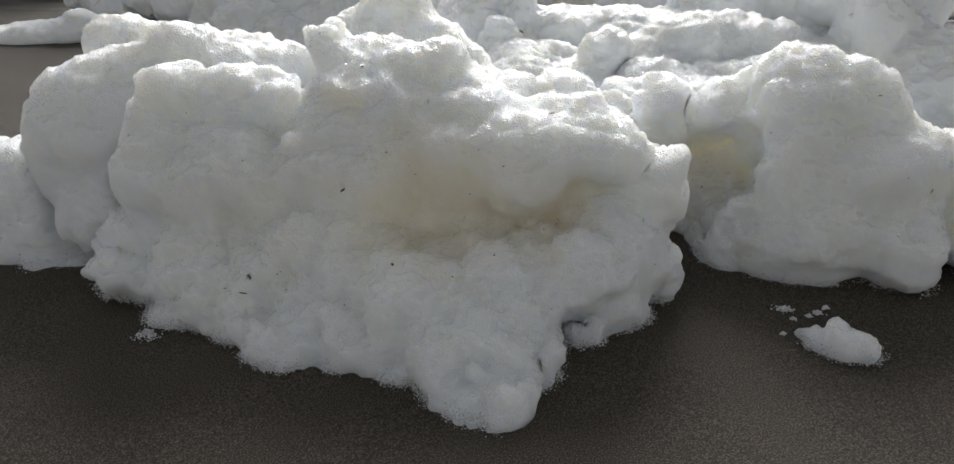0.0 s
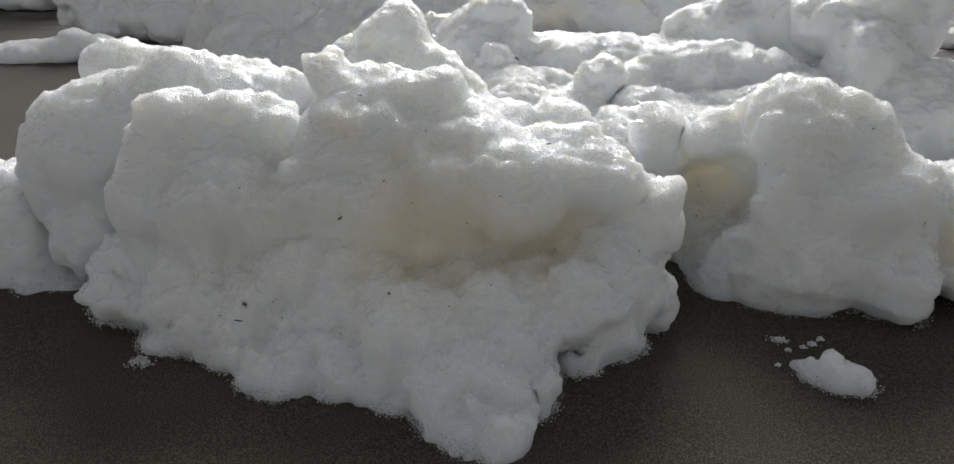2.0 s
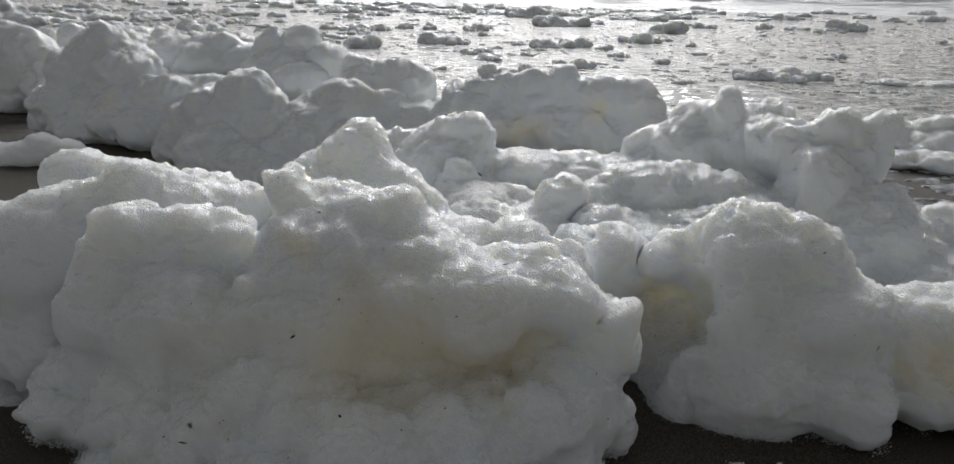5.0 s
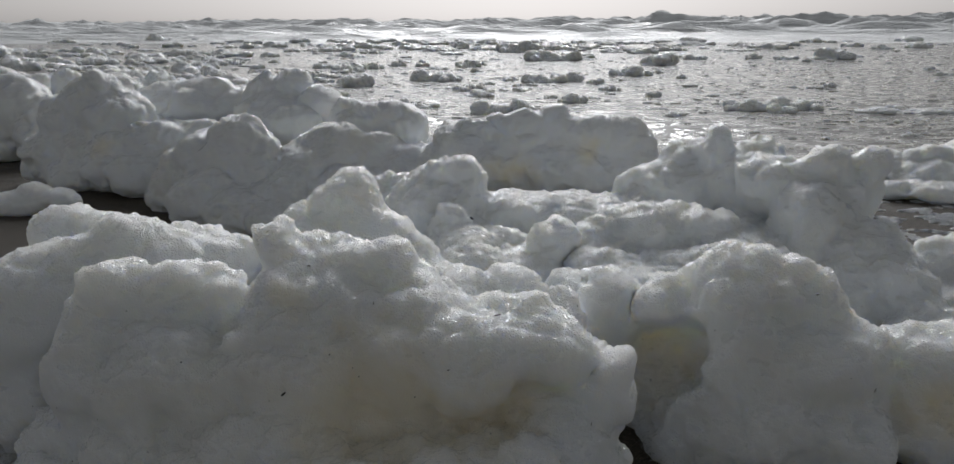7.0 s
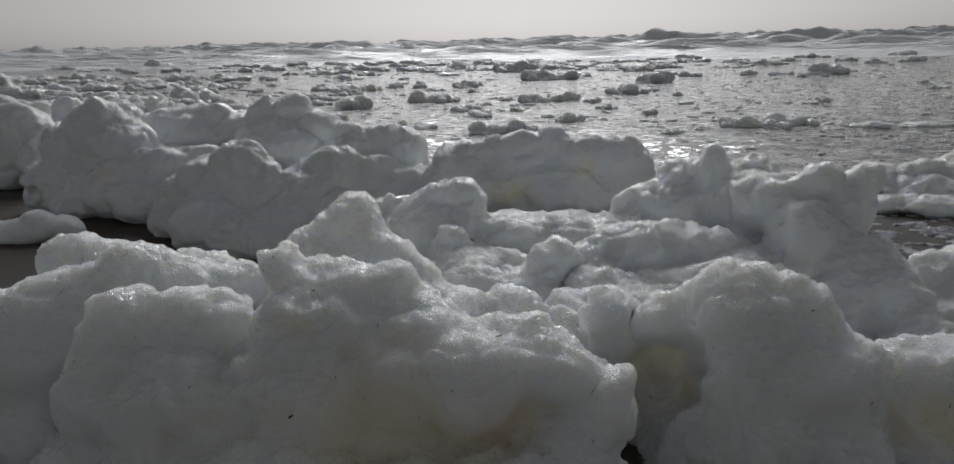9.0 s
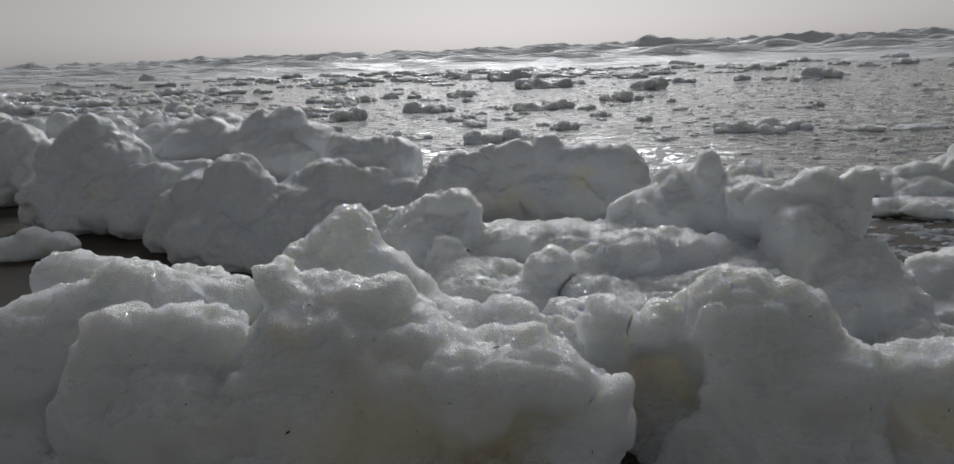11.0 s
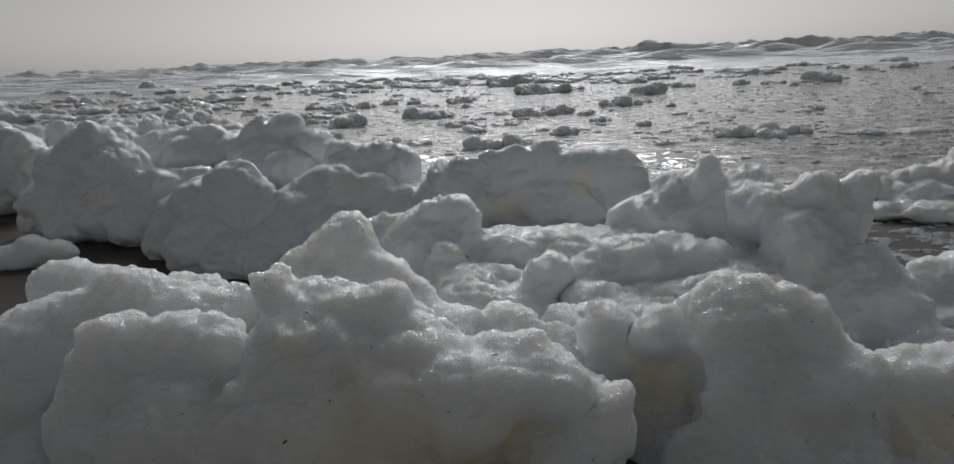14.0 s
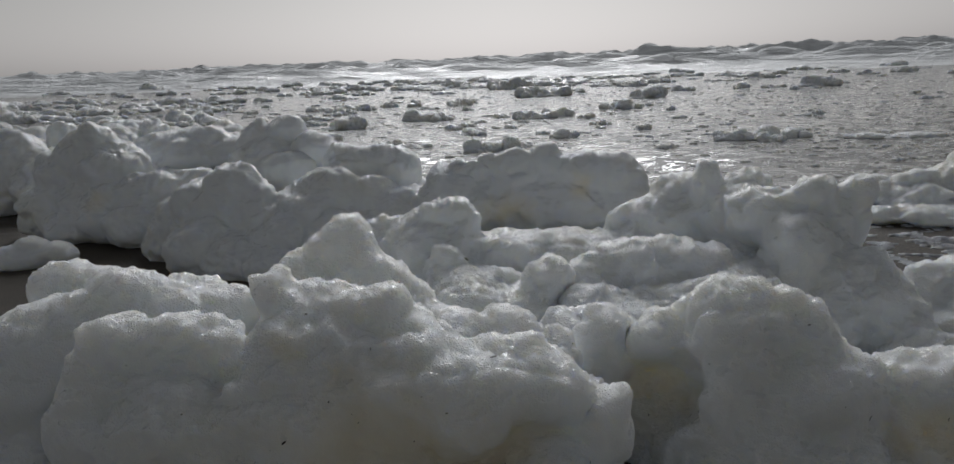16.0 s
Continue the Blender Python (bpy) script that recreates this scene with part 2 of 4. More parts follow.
def mesh_of(name, vertices, quads, mat):
    me = bpy.data.meshes.new(name)
    me.vertices.add(len(vertices))
    me.vertices.foreach_set("co", np.asarray(vertices, np.float32).ravel())
    n = quads.shape[1]
    me.loops.add(len(quads) * n)
    me.loops.foreach_set("vertex_index", quads.astype(np.int32).ravel())
    me.polygons.add(len(quads))
    me.polygons.foreach_set("loop_start", np.arange(0, len(quads) * n, n, dtype=np.int32))
    me.polygons.foreach_set("use_smooth", np.ones(len(quads), bool))
    me.update(calc_edges=True)
    me.validate()
    me.materials.append(mat)
    return me


def normals_of(vertices, quads):
    n = np.zeros_like(vertices)
    d = np.cross(vertices[quads[:, 2]] - vertices[quads[:, 0]], vertices[quads[:, 3]] - vertices[quads[:, 1]])
    for i in range(4):
        np.add.at(n, quads[:, i], d)
    return n / np.maximum(np.linalg.norm(n, axis=1), 1e-9)[:, None]


def stretched(blobs):
    """Lumps given as x, y, z, radius, flare become x, y, z and three radii, with wider ones under them."""
    out = []
    for x, y, z, r, flare in blobs:
        out.append((x, y, z, r, r, r))
        if flare and z > 0.3 * r:
            out.append((x, y, z * 0.4, r * (0.5 + 0.5 * flare), r * (0.5 + 0.5 * flare), max(z * 0.6, 0.4 * r)))
    return out


def largest(v, q):
    """The largest connected piece of a mesh, without closed hollows inside it."""
    mark = np.arange(len(v))
    while True:
        low = mark[q].min(axis=1)
        fresh = mark.copy()
        for i in range(4):
            np.minimum.at(fresh, q[:, i], low)
        fresh = fresh[fresh]
        if (fresh == mark).all():
            break
        mark = fresh
    keep = mark == np.bincount(mark).argmax()
    place = np.cumsum(keep) - 1
    return v[keep], place[q[keep[q[:, 0]]]]


def filled(v, q, times):
    """Foam runs together in narrow creases: their bottoms are drawn outward, crowns stay."""
    a, b = q.ravel(), np.roll(q, -1, axis=1).ravel()
    count = np.maximum(np.bincount(a, minlength=len(v)), 1)
    for i in range(times):
        lap = np.stack([np.bincount(a, v[b, k], len(v)) for k in range(3)], axis=1) / count[:, None] - v
        n = normals_of(v, q)
        deep = (lap * n).sum(axis=1)
        v = v + lap * np.where(deep > 0, 0.75, 0.12)[:, None]
    return v


def foam_mesh(name, blobs, step, blend, lumps, seed=0, mat=None, hollows=(), grain=1.0):
    """A heap of foam out of round lumps grown together, with a core under them. lumps: size and depth of the billows on it."""
    if len(blobs[0]) == 5:
        blobs = stretched(blobs)
    else:
        blobs = [(x, y + 0.7 * b, z * 0.45, a * 0.85, b * 0.9, max(z * 0.5, c * 0.5)) for x, y, z, a, b, c in blobs if z - c > 0.02] + list(blobs)
    b = np.array(blobs, float)
    low = np.min(b[:, :3] - b[:, 3:], axis=0) - 0.05
    high = np.max(b[:, :3] + b[:, 3:], axis=0) + 0.05
    low[2] = -0.024
    count = np.ceil((high - low) / step).astype(int) + 1
    axes = [low[i] + step * np.arange(count[i]) for i in range(3)]
    field = np.full(tuple(count), 0.5)
    for *middle, rx, ry, rz in blobs:
        box = tuple(slice(np.searchsorted(c, m - r - blend - 2 * step), np.searchsorted(c, m + r + blend + 2 * step)) for c, m, r in zip(axes, middle, (rx, ry, rz)))
        X, Y, Z = (c[s] - m for c, s, m in zip(axes, box, middle))
        X, Y, Z = X[:, None, None], Y[None, :, None], Z[None, None, :]
        k0 = np.sqrt((X / rx) ** 2 + (Y / ry) ** 2 + (Z / rz) ** 2)
        k1 = np.sqrt((X / rx ** 2) ** 2 + (Y / ry ** 2) ** 2 + (Z / rz ** 2) ** 2)
        d = np.where(k1 > 1e-6, k0 * (k0 - 1) / np.maximum(k1, 1e-6), -min(rx, ry, rz))
        old = field[box]
        h = np.clip(0.5 + 0.5 * (old - d) / blend, 0, 1)
        field[box] = old * (1 - h) + d * h - blend * h * (1 - h)
    for x, y, z, r in hollows:
        wide = r + blend
        box = tuple(slice(np.searchsorted(c, k - wide), np.searchsorted(c, k + wide)) for c, k in zip(axes, (x, y, z)))
        X, Y, Z = np.meshgrid(*(c[k] for c, k in zip(axes, box)), indexing="ij")
        d = r - np.sqrt((X - x) ** 2 + (Y - y) ** 2 + (Z - z) ** 2)
        h = np.clip(0.5 - 0.5 * (field[box] - d) / (0.5 * blend), 0, 1)
        field[box] = field[box] * (1 - h) + d * h + 0.5 * blend * h * (1 - h)
    field[:, :, 0] = np.maximum(field[:, :, 0], step * 0.2)
    v, q = largest(*skin(field, low, step))
    shift = np.random.RandomState(seed).uniform(0, 90, 3)
    for wide, deep in ((0.16, 0.15), (0.07, 0.16), (0.03, 0.10 if step < 0.0055 else 0.05)):
        p = v / (wide * grain) + shift
        sway = np.stack([perlin(p + 11), perlin(p + 29), perlin(p + 53)], axis=1)
        v = v + sway * (np.clip(v[:, 2] / 0.06, 0.6, 1) * wide * grain * deep)[:, None] * (1, 1, 0.8)
    v = filled(v, q, 6)
    for wide, deep in lumps:
        if wide < 0.03:
            v = filled(v, q, 2)
        n = normals_of(v, q)
        p = v / wide + shift
        warp = np.stack([perlin(p * 0.6 + 17), perlin(p * 0.6 + 41), perlin(p * 0.6 + 63)], axis=1)
        if wide > 0.03:
            puff = 1.3 * puffs(p * 0.8 + 0.9 * warp, 9.0 if step < 0.0055 else 7.5) - 0.8 + 1.1 * perlin(p * 0.9 + 0.5 * warp + 5) + 0.5 * perlin(p * 2.1 + warp)
        else:
            puff = 1.5 * perlin(p + 0.7 * warp) + 0.4 * perlin(p * 2.3 + 7)
        up = np.clip(n[:, 2] * 1.7, 0, 1)
        foot = np.clip(1 - v[:, 2] / 0.17, 0, 1)
        rough = 1.0 + 0.1 * foot if wide > 0.1 else 0.7 + 0.4 * up + 1.0 * foot if wide > 0.025 else 0.35 + 0.8 * up + 0.7 * foot
        v = v + n * (puff * deep * rough * np.clip(v[:, 2] / 0.03, 0.6, 1))[:, None]
    return mesh_of(name, filled(v, q, 1), q, mat or FOAM)


def part(name, data, parent, label=""):
    ob = new(name, data)
    ob.parent = parent
    if label:
        ob["label"] = label
    return ob


# ---- ground and sea ----
def ground():
    xs = np.concatenate([-np.geomspace(2500, 8, 24), np.linspace(-7.4, 7.4, 230), np.geomspace(8, 2500, 24)])
    ys = [3.0]
    while ys[-1] < 30:
        ys.append(ys[-1] + 0.0014 * ys[-1] ** 2)
    ys = np.concatenate([-np.geomspace(2500, 1, 40), np.linspace(-0.8, 2.95, 90), ys, np.geomspace(32, 4000, 24)])
    X, Y = (a.ravel() for a in np.meshgrid(xs, ys, indexing="ij"))
    zero = X * 0
    Z = perlin(np.stack([X * 1.3, Y * 1.3, zero], axis=1)) * 0.008 * np.exp(-np.maximum(Y - 3, 0))
    # runnels and broken bubble lines in the film of water
    wet = np.clip((Y - 2.7) / 0.8, 0, 1) * np.clip((32 - Y) / 6, 0, 1)
    lines = np.abs(perlin(np.stack([X / 0.55, Y / 0.16 + 0.4 * X, zero + 2], axis=1)))
    broad = perlin(np.stack([X / 1.9, Y / 0.7, zero + 9], axis=1))
    Z += 0.9 * wet * (0.3 + 0.7 * np.exp(-(np.maximum(Y, 3) - 3) / 3.5)) * (0.022 * np.clip(0.09 - lines, 0, 1) / 0.09 * np.clip(0.5 + 2 * broad, 0, 1) + 0.003 * broad + 0.007 * np.clip(0.1 - np.abs(perlin(np.stack([X / 0.3, Y / 0.085, zero + 12], axis=1))), 0, 1) / 0.1 + 0.004 * perlin(np.stack([X / 0.2, Y / 0.09, zero + 4], axis=1)))
    near = np.hypot(X, Y) < 33
    # unseen rise added behind the camera to keep sky light off the near faces
    sky_blocker = np.clip((-Y - 5) / 26, 0, 1)
    rise = 2.5 * sky_blocker * sky_blocker * (3 - 2 * sky_blocker) * (1 + 0.35 * perlin(np.stack([X / 17, Y / 17, zero + 6], axis=1)))
    v = np.stack([X, Y, Z * near + rise], axis=1)
    ny = len(ys)
    i, j = np.meshgrid(np.arange(len(xs) - 1), np.arange(ny - 1), indexing="ij")
    a = (i * ny + j).ravel()
    q = np.stack([a, a + ny, a + ny + 1, a + 1], axis=1)
    tagged(new("ground", mesh_of("ground", v, q, SAND)), "dark grey-brown beach sand, damp near the foam and glistening wet beyond", "beach", kind="structure")


ground()


def sea():
    xs = np.concatenate([-np.geomspace(1500, 60, 40)[:-1], np.linspace(-60, 60, 380), np.geomspace(60, 1500, 40)[1:]])
    ys = np.geomspace(26, 1500, 620)
    X, Y = (a.ravel() for a in np.meshgrid(xs, ys, indexing="ij"))
    zero = X * 0
    bend = perlin(np.stack([X / 45, Y / 45, zero + 3], axis=1)) * 12 + perlin(np.stack([X / 11, Y / 11, zero + 5], axis=1)) * 3.5
    phase = (Y + bend) / 3.6
    tip = phase - np.floor(phase)
    crest = np.where(tip < 0.3, tip / 0.3, (1 - tip) / 0.7) ** 2.2
    strong = np.clip(0.55 + 1.5 * perlin(np.stack([X / 4.2, np.floor(phase) * 3.7, zero], axis=1)), 0.0, 1.0)
    grow = np.clip((Y - 27) / 30, 0, 1)
    chop = perlin(np.stack([X / 5.5, Y / 2.6, zero + 8], axis=1)) * 0.4 + perlin(np.stack([X / 2.2, Y / 1.3, zero], axis=1)) * 0.28 + perlin(np.stack([X / 0.9, Y / 0.6, zero], axis=1)) * 0.24
    Z = 0.012 + grow * (0.35 + crest * strong * 1.05 * (0.55 + 0.45 / (1 + np.exp(-X / 20))) + chop * (0.25 + 0.9 * crest)) + (1 - grow) * 0.03 * crest
    Z -= 0.06 * np.clip(1 - (Y - 26.2 + 0.25 * bend) / 5, 0, 1)
    v = np.stack([X, Y, Z], axis=1)
    ny = len(ys)
    i, j = np.meshgrid(np.arange(len(xs) - 1), np.arange(ny - 1), indexing="ij")
    a = (i * ny + j).ravel()
    q = np.stack([a, a + ny, a + ny + 1, a + 1], axis=1)
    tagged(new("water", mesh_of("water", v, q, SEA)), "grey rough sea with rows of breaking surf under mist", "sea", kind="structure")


sea()

# ---- foam heaps ----
# blobs begin: x, y, z and the radii along x, y, z of the round lumps of each heap
FRONT_CLOUD = [
    (-0.35, 0.923, 0.167, 0.151, 0.12, 0.091),
    (-0.481, 0.93, 0.176, 0.067, 0.1, 0.095),
    (-0.479, 0.92, 0.228, 0.052, 0.06, 0.047),
    (-0.494, 0.919, 0.256, 0.036, 0.045, 0.036),
    (-0.45, 0.939, 0.287, 0.045, 0.05, 0.032),
    (-0.382, 0.958, 0.264, 0.086, 0.06, 0.04),
    (-0.183, 0.933, 0.188, 0.135, 0.12, 0.097),
    (-0.206, 0.962, 0.27, 0.073, 0.08, 0.067),
    (-0.116, 0.985, 0.259, 0.099, 0.1, 0.083),
    (-0.038, 0.938, 0.22, 0.096, 0.11, 0.088),
    (0.053, 0.909, 0.209, 0.09, 0.1, 0.073),
    (0.14, 0.923, 0.224, 0.072, 0.08, 0.051),
    (0.192, 0.917, 0.223, 0.038, 0.05, 0.032),
    (0.074, 0.951, 0.249, 0.048, 0.06, 0.03),
    (0.139, 0.953, 0.245, 0.048, 0.05, 0.024),
]
FRONT_CREST = [
    (-0.243, 1.003, 0.346, 0.026, 0.04, 0.031),
    (-0.191, 1.007, 0.33, 0.042, 0.05, 0.03),
    (-0.13, 1.002, 0.325, 0.041, 0.05, 0.029),
    (-0.073, 0.998, 0.324, 0.036, 0.05, 0.031),
    (-0.031, 0.982, 0.286, 0.032, 0.05, 0.034),
    (-0.452, 0.931, 0.306, 0.03, 0.04, 0.028),
    (-0.393, 0.949, 0.291, 0.054, 0.05, 0.025),
    (-0.329, 0.96, 0.283, 0.041, 0.05, 0.027),
]
SKIRT_UPPER = [
    (-0.535, 0.896, 0.041, 0.076, 0.08, 0.081),
    (-0.44, 0.893, 0.067, 0.103, 0.1, 0.084),
    (-0.334, 0.881, 0.102, 0.108, 0.08, 0.072),
    (-0.204, 0.831, 0.066, 0.113, 0.1, 0.096),
    (-0.096, 0.92, 0.066, 0.174, 0.1, 0.064),
    (0.069, 0.915, 0.089, 0.134, 0.08, 0.04),
    (0.008, 0.803, 0.066, 0.104, 0.1, 0.075),
    (0.123, 0.829, 0.09, 0.092, 0.08, 0.057),
    (0.184, 0.842, 0.037, 0.044, 0.06, 0.053),
    (0.208, 0.879, 0.096, 0.041, 0.06, 0.051),
    (0.172, 0.899, 0.137, 0.069, 0.06, 0.036),
    (0.218, 0.912, 0.173, 0.041, 0.05, 0.034),
    (0.249, 0.898, 0.213, 0.023, 0.022, 0.017),
    (0.243, 0.898, 0.188, 0.023, 0.022, 0.015),
    (0.249, 0.896, 0.155, 0.022, 0.026, 0.024),
]
SKIRT_LOWER = [
    (-0.426, 0.827, -0.022, 0.066, 0.06, 0.055),
    (-0.314, 0.823, 0.027, 0.106, 0.1, 0.093),
    (-0.239, 0.745, -0.003, 0.074, 0.07, 0.065),
    (-0.15, 0.736, 0.007, 0.074, 0.07, 0.059),
    (-0.094, 0.701, -0.005, 0.048, 0.05, 0.035),
    (-0.078, 0.764, 0.051, 0.098, 0.09, 0.086),
    (-0.023, 0.736, 0.042, 0.088, 0.08, 0.056),
    (0.019, 0.739, 0.047, 0.071, 0.07, 0.048),
    (-0, 0.692, 0.016, 0.068, 0.07, 0.058),
    (0.011, 0.643, 0, 0.058, 0.05, 0.043),
    (0.024, 0.61, -0.007, 0.048, 0.035, 0.022),
    (0.05, 0.617, 0.013, 0.025, 0.04, 0.038),
    (0.082, 0.709, 0.005, 0.025, 0.045, 0.038),
    (0.141, 0.812, -0.006, 0.039, 0.055, 0.044),
    (0.23, 0.898, 0.102, 0.016, 0.022, 0.02),
    (0.202, 0.837, 0.002, 0.026, 0.035, 0.024),
]
SKIRT_FOOT = [
    (-0.55, 0.887, -0.03, 0.035, 0.025, 0.015),
    (-0.389, 0.777, -0.047, 0.023, 0.025, 0.018),
    (-0.331, 0.757, -0.036, 0.026, 0.025, 0.014),
    (-0.264, 0.711, -0.039, 0.028, 0.03, 0.02),
    (-0.211, 0.701, -0.033, 0.029, 0.03, 0.018),
    (-0.144, 0.701, -0.023, 0.032, 0.03, 0.015),
    (-0.082, 0.679, -0.019, 0.02, 0.02, 0.013),
    (0.156, 0.784, -0.027, 0.022, 0.025, 0.015),
    (0.099, 0.745, -0.014, 0.013, 0.02, 0.016),
    (-0.025, 0.614, -0.021, 0.015, 0.02, 0.015),
]
LEFT_RIDGE = [
    (-0.655, 1.043, 0.205, 0.113, 0.1, 0.106),
    (-0.581, 1.069, 0.267, 0.11, 0.09, 0.076),
    (-0.486, 1.083, 0.282, 0.109, 0.08, 0.06),
    (-0.395, 1.089, 0.281, 0.074, 0.06, 0.042),
    (-0.704, 1.037, 0.142, 0.074, 0.08, 0.072),
    (-0.648, 1.007, 0.073, 0.061, 0.08, 0.074),
]
RIDGE_CREST = [
    (-0.674, 1.195, 0.302, 0.057, 0.06, 0.048),
    (-0.583, 1.197, 0.297, 0.087, 0.06, 0.048),
    (-0.472, 1.168, 0.288, 0.101, 0.06, 0.045),
    (-0.363, 1.12, 0.282, 0.056, 0.05, 0.025),
    (-0.497, 1.079, 0.325, 0.06, 0.05, 0.036),
]
LEFT_EDGE = [
    (-0.817, 1.041, 0.099, 0.095, 0.09, 0.065),
    (-0.947, 1.059, 0.089, 0.108, 0.09, 0.076),
    (-0.793, 1.003, 0.013, 0.095, 0.08, 0.09),
    (-0.921, 1, -0.001, 0.096, 0.08, 0.086),
    (-0.717, 0.99, -0.024, 0.063, 0.06, 0.047),
    (-0.743, 0.923, -0.03, 0.042, 0.035, 0.024),
    (-0.665, 0.954, -0.032, 0.036, 0.035, 0.022),
    (-0.742, 1.042, 0.134, 0.052, 0.06, 0.035),
]
REAR_PEAK = [
    (-0.188, 1.254, 0.384, 0.028, 0.04, 0.033),
    (-0.213, 1.263, 0.345, 0.046, 0.05, 0.042),
    (-0.164, 1.253, 0.35, 0.042, 0.05, 0.044),
    (-0.244, 1.251, 0.303, 0.069, 0.06, 0.046),
    (-0.142, 1.241, 0.301, 0.068, 0.06, 0.053),
    (-0.197, 1.231, 0.277, 0.098, 0.06, 0.055),
    (-0.097, 1.221, 0.261, 0.06, 0.06, 0.052),
    (-0.046, 1.201, 0.222, 0.06, 0.06, 0.043),
    (-0.312, 1.241, 0.266, 0.051, 0.05, 0.035),
]
RIGHT_MOUND = [
    (0.486, 1.095, 0.244, 0.093, 0.09, 0.077),
    (0.454, 1.117, 0.214, 0.069, 0.08, 0.058),
    (0.555, 1.087, 0.237, 0.048, 0.07, 0.065),
    (0.483, 1.058, 0.153, 0.086, 0.09, 0.084),
    (0.58, 1.055, 0.137, 0.082, 0.1, 0.101),
    (0.418, 1.054, 0.049, 0.078, 0.08, 0.07),
    (0.504, 1.026, 0.066, 0.106, 0.09, 0.077),
    (0.606, 1.006, 0.058, 0.076, 0.08, 0.067),
    (0.617, 0.947, 0.03, 0.03, 0.03, 0.03),
    (0.653, 1.039, 0.135, 0.027, 0.05, 0.073),
    (0.378, 1.028, 0.003, 0.043, 0.035, 0.019),
    (0.459, 0.993, 0.008, 0.08, 0.03, 0.017),
    (0.346, 1.056, -0.013, 0.016, 0.02, 0.014),
]
MOUND_NECK = [
    (0.285, 1.208, 0.144, 0.08, 0.08, 0.082),
    (0.355, 1.209, 0.106, 0.085, 0.07, 0.085),
    (0.25, 1.159, 0.218, 0.034, 0.045, 0.04),
    (0.356, 1.142, 0.208, 0.051, 0.05, 0.035),
    (0.326, 1.199, 0.011, 0.067, 0.06, 0.063),
]
MOUND_CREST = [
    (0.268, 1.204, 0.202, 0.026, 0.04, 0.032),
    (0.277, 1.202, 0.147, 0.054, 0.05, 0.054),
    (0.377, 1.168, 0.225, 0.046, 0.045, 0.029),
    (0.442, 1.148, 0.253, 0.045, 0.045, 0.026),
    (0.496, 1.133, 0.273, 0.04, 0.04, 0.024),
    (0.546, 1.137, 0.257, 0.04, 0.045, 0.028),
]
FAR_RIGHT = [
    (0.727, 1.061, 0.133, 0.065, 0.08, 0.071),
    (0.786, 1.06, 0.134, 0.067, 0.08, 0.072),
    (0.843, 1.109, 0.123, 0.079, 0.08, 0.067),
    (0.716, 1.022, 0.07, 0.056, 0.07, 0.056),
    (0.907, 1.115, 0.089, 0.09, 0.09, 0.07),
    (0.817, 1.04, 0.051, 0.067, 0.07, 0.057),
]
KNOBS = [
    (0.031, 1.114, 0.248, 0.04, 0.04, 0.03),
    (0.092, 1.134, 0.246, 0.047, 0.04, 0.028),
    (0.024, 1.064, 0.22, 0.039, 0.04, 0.035),
    (0.111, 1.084, 0.222, 0.045, 0.04, 0.035),
    (0.179, 1.074, 0.203, 0.031, 0.04, 0.043),
    (0.14, 1.038, 0.188, 0.05, 0.045, 0.034),
    (0.065, 1.022, 0.194, 0.059, 0.05, 0.04),
    (-0.004, 1.032, 0.22, 0.032, 0.05, 0.057),
    (0.21, 1.013, 0.168, 0.047, 0.04, 0.028),
]
PLATEAU = [
    (0.167, 1.463, 0.229, 0.042, 0.05, 0.04),
    (0.383, 1.586, 0.223, 0.122, 0.1, 0.058),
    (0.499, 1.585, 0.207, 0.122, 0.1, 0.056),
    (0.269, 1.531, 0.208, 0.065, 0.07, 0.047),
    (0.287, 1.412, 0.193, 0.087, 0.06, 0.032),
    (0.411, 1.44, 0.182, 0.138, 0.07, 0.034),
    (0.541, 1.459, 0.204, 0.099, 0.07, 0.037),
    (0.324, 1.323, 0.191, 0.071, 0.05, 0.025),
    (0.229, 1.293, 0.19, 0.059, 0.05, 0.029),
    (0.201, 1.242, 0.166, 0.033, 0.05, 0.044),
    (0.034, 1.586, 0.171, 0.135, 0.1, 0.049),
    (0.117, 1.44, 0.174, 0.075, 0.07, 0.037),
    (0.002, 1.48, 0.174, 0.064, 0.07, 0.038),
]
MID_PEAK = [
    (-0.062, 1.794, 0.32, 0.05, 0.05, 0.033),
    (-0.099, 1.803, 0.268, 0.072, 0.06, 0.057),
    (-0.026, 1.793, 0.273, 0.054, 0.06, 0.054),
    (-0.08, 1.75, 0.213, 0.106, 0.08, 0.088),
    (-0.02, 1.672, 0.183, 0.074, 0.06, 0.057),
    (-0.145, 1.82, 0.223, 0.094, 0.08, 0.07),
    (-0.044, 1.639, 0.225, 0.047, 0.045, 0.047),
    (-0.227, 1.952, 0.232, 0.074, 0.06, 0.045),
    (0.054, 1.781, 0.216, 0.089, 0.07, 0.045),
]
